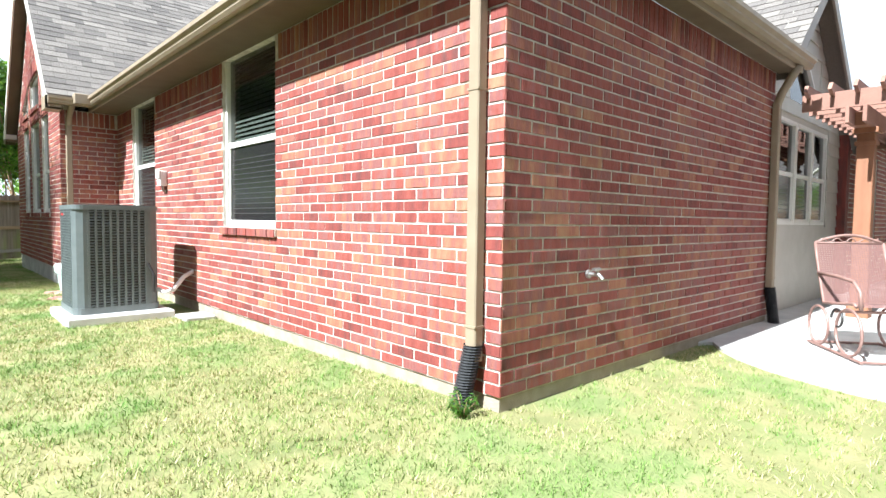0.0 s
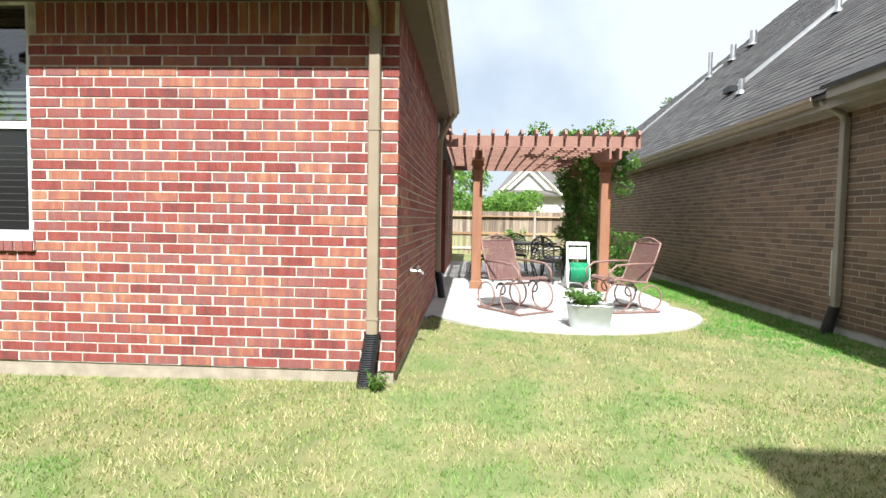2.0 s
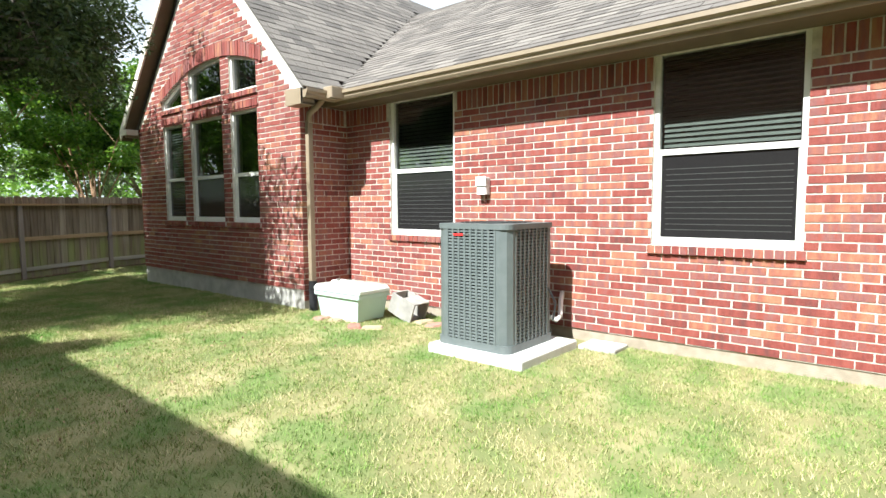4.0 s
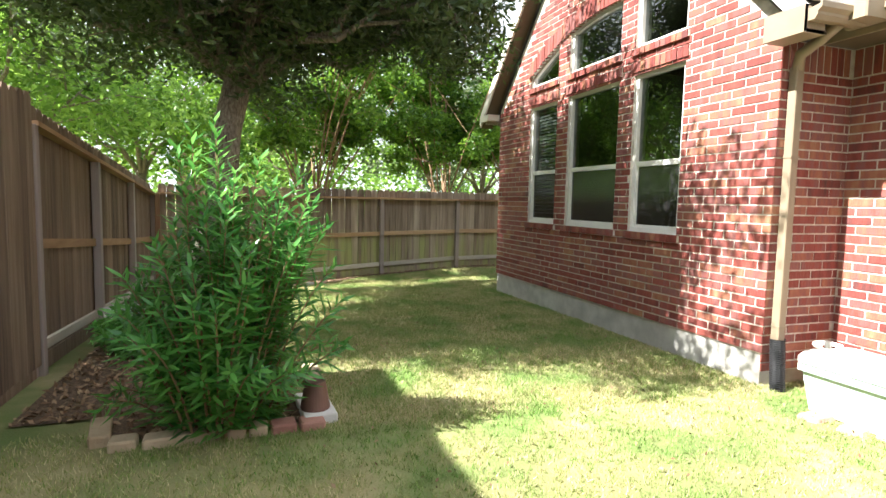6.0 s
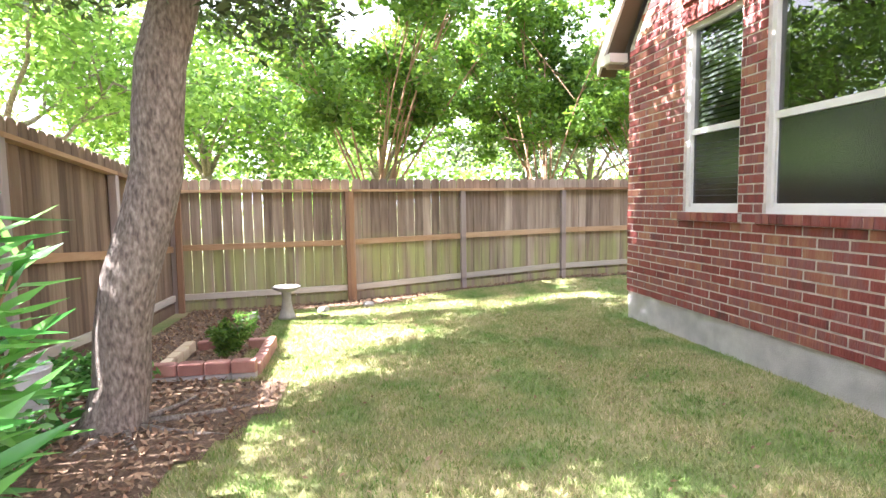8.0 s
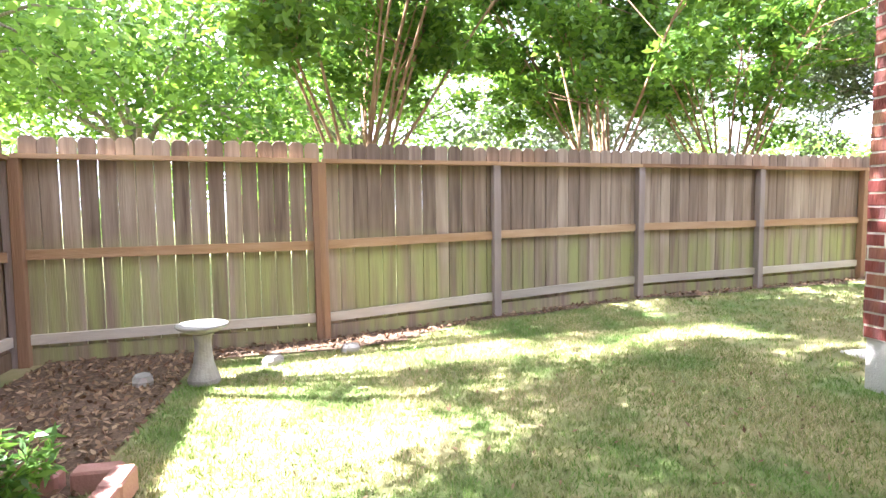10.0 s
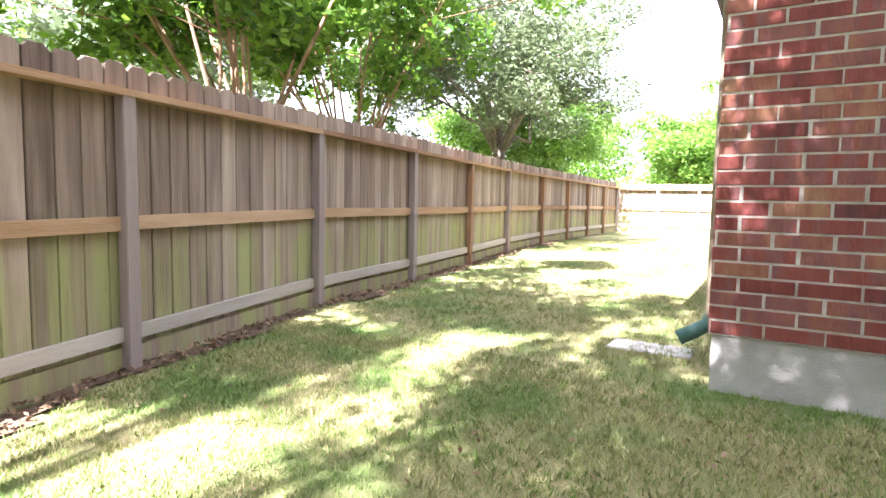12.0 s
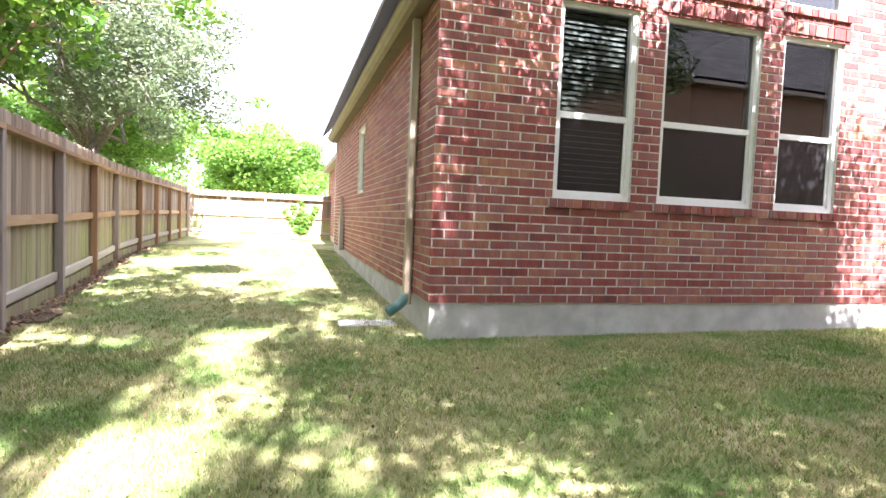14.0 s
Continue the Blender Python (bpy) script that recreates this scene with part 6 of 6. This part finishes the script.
in_bed = lambda x, y: (x < -9.2 and y < -4.75 - 0.25 * math.sin(x * 1.7) and y > -6.3 and x > FWX(y) + 0.05 and not (x < -12.5 and y > -5.0)) or (-9.3 < x < -8.74 and -5.72 < y < -4.4) or (FWX(y) + 0.02 < x < FWX(y) + 0.2 + 0.06 * math.sin(y * 3) + 0.3 * smooth01(-2.2, -3.4, y) and y < 12)
sheet("mulch_bed", "dark soil and leaf litter beds along the fences", in_bed, 0.016, MULCH, -18.6, -8.4, -6.3, 12.0, 0.14)


def scatter(n, x0, x1, y0, y1, test, seed):
    rs = np.random.RandomState(seed)
    out = []
    while len(out) < n:
        x, y = rs.uniform(x0, x1), rs.uniform(y0, y1)
        if test(x, y):
            out.append((x, y, gz(x, y) + 0.03))
    return np.array(out)


rs = np.random.RandomState(9)
v, f = leaves(scatter(6500, -18, -8.4, -6.3, 8.0, in_bed, 4), 2.5, 0.055, 0.45, rs)
tagged(new("leaf_litter", leaf_mesh("leaf_litter", v, f, LITTER)), "fallen brown leaves on the beds", "leaf litter", kind="stuff")
on_lawn = lambda x, y: y < BY - 0.1 and not in_bed(x, y)
v, f = leaves(scatter(900, -16.5, -6, -4.6, -1.0, on_lawn, 6), 2.5, 0.034, 0.45, rs)
tagged(new("fallen_leaves", leaf_mesh("fallen_leaves", v, f, LITTER)), "few brown leaves fallen on the lawn", "leaf litter", kind="stuff")
rt = random.Random(12)
for i in range(9):
    a = 6.283 * i / 9 + 0.3
    r = rt.uniform(0.5, 1.1)
    p = [(-11.55 + q * r * math.cos(a + 0.25 * q), -5.38 + q * r * math.sin(a + 0.25 * q), gz(-11.6, -5.4) + 0.03 - 0.02 * q) for q in (0.15, 0.4, 0.7, 1.0)]
    solid("tree_root", Geo().tube(p, 0.028, 6, 0.008), BARK, "exposed oak root in the soil", "root", smooth=True, group="roots of the shade tree")

edge = thing("bed_edging", "mixed stone and paver edging around the oleander bed", "bed edging", (-8.5, -5.0, 0.1))
rt = random.Random(5)


def block(parent, name, x, y, lx, ly, h, material, deg=0, lab="", z=None):
    zz = gz(x, y) - 0.03 if z is None else z
    m = Matrix.Translation((x, y, zz)) @ Matrix.Rotation(radians(deg), 4, "Z") @ Matrix.Rotation(rt.uniform(-0.03, 0.03), 4, "X")
    part(name, Geo(m).soft((-lx / 2, -ly / 2, 0), (lx / 2, ly / 2, h), 0.012), material, parent, lab)


for y, ln, mt, lab in ((-5.62, 0.16, STONE, ""), (-5.30, 0.44, STONE, "long rough limestone block"), (-4.99, 0.12, STONE, ""), (-4.86, 0.12, STONE, ""), (-4.71, 0.17, PAVER, ""), (-4.53, 0.17, PAVER, "")):
    block(edge, "edging_stone", -8.42, y, 0.13, ln - 0.012, 0.09, mt, rt.uniform(-4, 4), lab)
for x in (-8.6, -8.78):
    block(edge, "edging_stone", x + 0.03, -4.45, 0.16, 0.13, 0.08, PAVER if x < -8.7 else RAIL, rt.uniform(-4, 4))
for x in (-9.2, -9.4, -9.6):
    block(edge, "edging_stone", x, -4.42, 0.19, 0.13, 0.09, STONE, rt.uniform(-5, 5))
for y in (-5.78,):
    block(edge, "edging_stone", -8.62, y, 0.34, 0.12, 0.10, STONE, 10)
tagged(new("white_board", Geo(Matrix.Translation((-8.97, -4.42, 0.195)) @ Matrix.Rotation(radians(4), 4, "Z")).soft((-0.26, -0.11, -0.09), (0.22, 0.11, 0.0), 0.008).mesh("white_board", PAD)), "pale concrete slab under the pot", "slab")
edge.location += Vector((-0.31, 0.06, 0))
pt = thing("flower_pot", "upturned brown plastic flower pot on a pale slab", "flower pot", (-8.90, -4.43, 0.195))
part("pot_wall", Geo().lathe([(0.098, 0.0), (0.100, 0.012), (0.072, 0.17), (0.068, 0.18)], (-8.90, -4.43, 0.195), 28), POT, pt, smooth=False)
part("pot_foot", Geo().tube([(-8.90 + 0.062 * math.cos(a * 0.2618), -4.43 + 0.062 * math.sin(a * 0.2618), 0.377) for a in range(25)], 0.007, 6), POT, pt)

tub = thing("metal_tub", "pale grey ribbed metal tub standing by the fence", "tub", (-11.78, -6.12, gz(-11.78, -6.12)))
TUB = (-11.78, -6.12, gz(-11.78, -6.12) + 0.02)
part("tub_wall", Geo().lathe([(0.155, 0.0), (0.16, 0.05), (0.168, 0.06), (0.17, 0.12), (0.178, 0.13), (0.18, 0.20), (0.188, 0.21), (0.192, 0.30), (0.205, 0.34), (0.195, 0.34), (0.17, 0.10), (0.01, 0.09)], TUB, 28), PAD, tub)
part("rim", Geo().tube([(TUB[0] + 0.2 * math.cos(a * 0.2244), TUB[1] + 0.2 * math.sin(a * 0.2244), TUB[2] + 0.342) for a in range(29)], 0.009, 6), PAD, tub)

pb = thing("paver_bed", "small square bed edged with red pavers", "paver edging", (-13.1, -5.2, 0))
for i in range(4):
    block(pb, "paver", -12.52, -5.50 + i * 0.21, 0.10, 0.20, 0.10, PAVER, rt.uniform(-3, 3), z=gz(-12.5, -5.2) + 0.05)
    block(pb, "paver", -12.53, -5.50 + i * 0.21, 0.11, 0.20, 0.08, CONCRETE, rt.uniform(-3, 3), z=gz(-12.5, -5.2) - 0.04)
for i in range(5):
    block(pb, "paver", -12.68 - i * 0.21, -4.80, 0.20, 0.10, 0.11, PAVER, rt.uniform(-3, 3), z=gz(-13, -4.8) + 0.0)
    block(pb, "paver", -12.68 - i * 0.21, -5.60, 0.20, 0.10, 0.10, STONE, rt.uniform(-3, 3), z=gz(-13, -5.6) + 0.0)
for i in range(3):
    block(pb, "paver", -13.72, -5.45 + i * 0.25, 0.10, 0.20, 0.10, PAVER, rt.uniform(-3, 3), z=gz(-13.7, -5.2))

pb.location.x -= 0.13
BB = (-15.56, -4.86)
bz = gz(*BB)
bb = thing("birdbath", "weathered concrete pedestal birdbath beside the fence", "birdbath", (*BB, bz))
part("pedestal", Geo().lathe([(0.115, -0.02), (0.118, 0.04), (0.095, 0.09), (0.074, 0.16), (0.062, 0.25), (0.060, 0.32), (0.070, 0.375), (0.05, 0.395)], (*BB, bz), 18), BATH, bb)
part("bowl", Geo().lathe([(0.06, 0.38), (0.12, 0.395), (0.175, 0.425), (0.19, 0.443), (0.178, 0.453), (0.13, 0.432), (0.02, 0.425)], (*BB, bz), 28), BATH, bb, "shallow concrete bowl", smooth=True)
for x, y, s in ((-15.6, -5.3, 0.1), (-15.95, -4.4, 0.09), (-16.15, -3.75, 0.08)):
    g = Geo().soft((-s, -s * 0.7, -0.03), (s, s * 0.7, s * 0.7), s * 0.35, Matrix.Translation((x, y, gz(x, y) + 0.01)) @ Matrix.Rotation(x * 3, 4, "Z"))
    solid("garden_rock", g, BATH, "grey rock lying in the leaf litter", "rock", group="rocks by the fence")


# ---- grass ----
def grass():
    rs = np.random.RandomState(21)

    def lawn(n, x0, x1, y0, y1, test):
        p = np.column_stack((rs.uniform(x0, x1, n), rs.uniform(y0, y1, n)))
        keep = np.array([test(x, y) for x, y in p])
        return p[keep]

    patio_in = lambda x, y: ((x - 1.75) / 1.87) ** 2 + ((y - 3.55) / 1.57) ** 2 < 1 or (x < 3.57 and y > 3.5)
    free = lambda x, y: not in_bed(x, y) and not (-5.75 < x < -4.64 and y > -1.38)
    sets = [lawn(62000, -9.0, 4.7, -6.2, 0.0, lambda x, y: free(x, y)),
            lawn(56000, -17, -8.5, -5.6, BY, lambda x, y: free(x, y) and x > FWX(y) + 0.15),
            lawn(13000, 0.02, 4.74, 0, 8.0, lambda x, y: not patio_in(x, y)),
            lawn(20000, -18.6, -13.9, BY, 9.0, lambda x, y: x > FWX(y) + 0.15)]
    every = np.vstack(sets)
    wave = 3.75 + 0.35 * np.sin(every[:, 1] * 1.9) + rs.normal(size=len(every)) * 0.22
    lush = (every[:, 0] > wave) & (every[:, 1] > -2.2)
    blades(rs, every[~lush], "short mown grass, straw-coloured with green patches", BLADE, 1.0)
    extra = np.repeat(every[lush], 2, 0) + rs.normal(size=(2 * lush.sum(), 2)) * 0.05
    extra = extra[(extra[:, 0] < 4.74)]
    blades(rs, extra, "lush green grass along the neighbouring wall", BLADE_LUSH, 1.3)


def blades(rs, tufts, label, material, tall):
    per = 5
    n = len(tufts) * per
    root = np.repeat(tufts, per, 0) + rs.normal(size=(n, 2)) * 0.016
    z = np.array([gz(x, y) for x, y in tufts])
    z = np.repeat(z, per)
    h = rs.uniform(0.014, 0.038, n) * tall
    a = rs.uniform(0, 6.283, n)
    lean = rs.normal(size=(n, 2)) * 0.016
    w = rs.uniform(0.0022, 0.0045, n)
    v = np.empty((n, 3, 3))
    v[:, 0, 0], v[:, 0, 1], v[:, 0, 2] = root[:, 0] - w * np.cos(a), root[:, 1] - w * np.sin(a), z - 0.004
    v[:, 1, 0], v[:, 1, 1], v[:, 1, 2] = root[:, 0] + w * np.cos(a), root[:, 1] + w * np.sin(a), z - 0.004
    v[:, 2, 0], v[:, 2, 1], v[:, 2, 2] = root[:, 0] + lean[:, 0], root[:, 1] + lean[:, 1], z + h
    tagged(new("lawn_grass", leaf_mesh("lawn_grass", v.reshape(-1, 3), np.arange(n * 3).reshape(-1, 3), material)), label, "grass", kind="stuff")


grass()

# ---- single bricks of the walls, nearest to the path ----
for wall, me, m in LATE:
    ob = new("brick", me)
    ob.parent = wall
    ob.matrix_basis = m
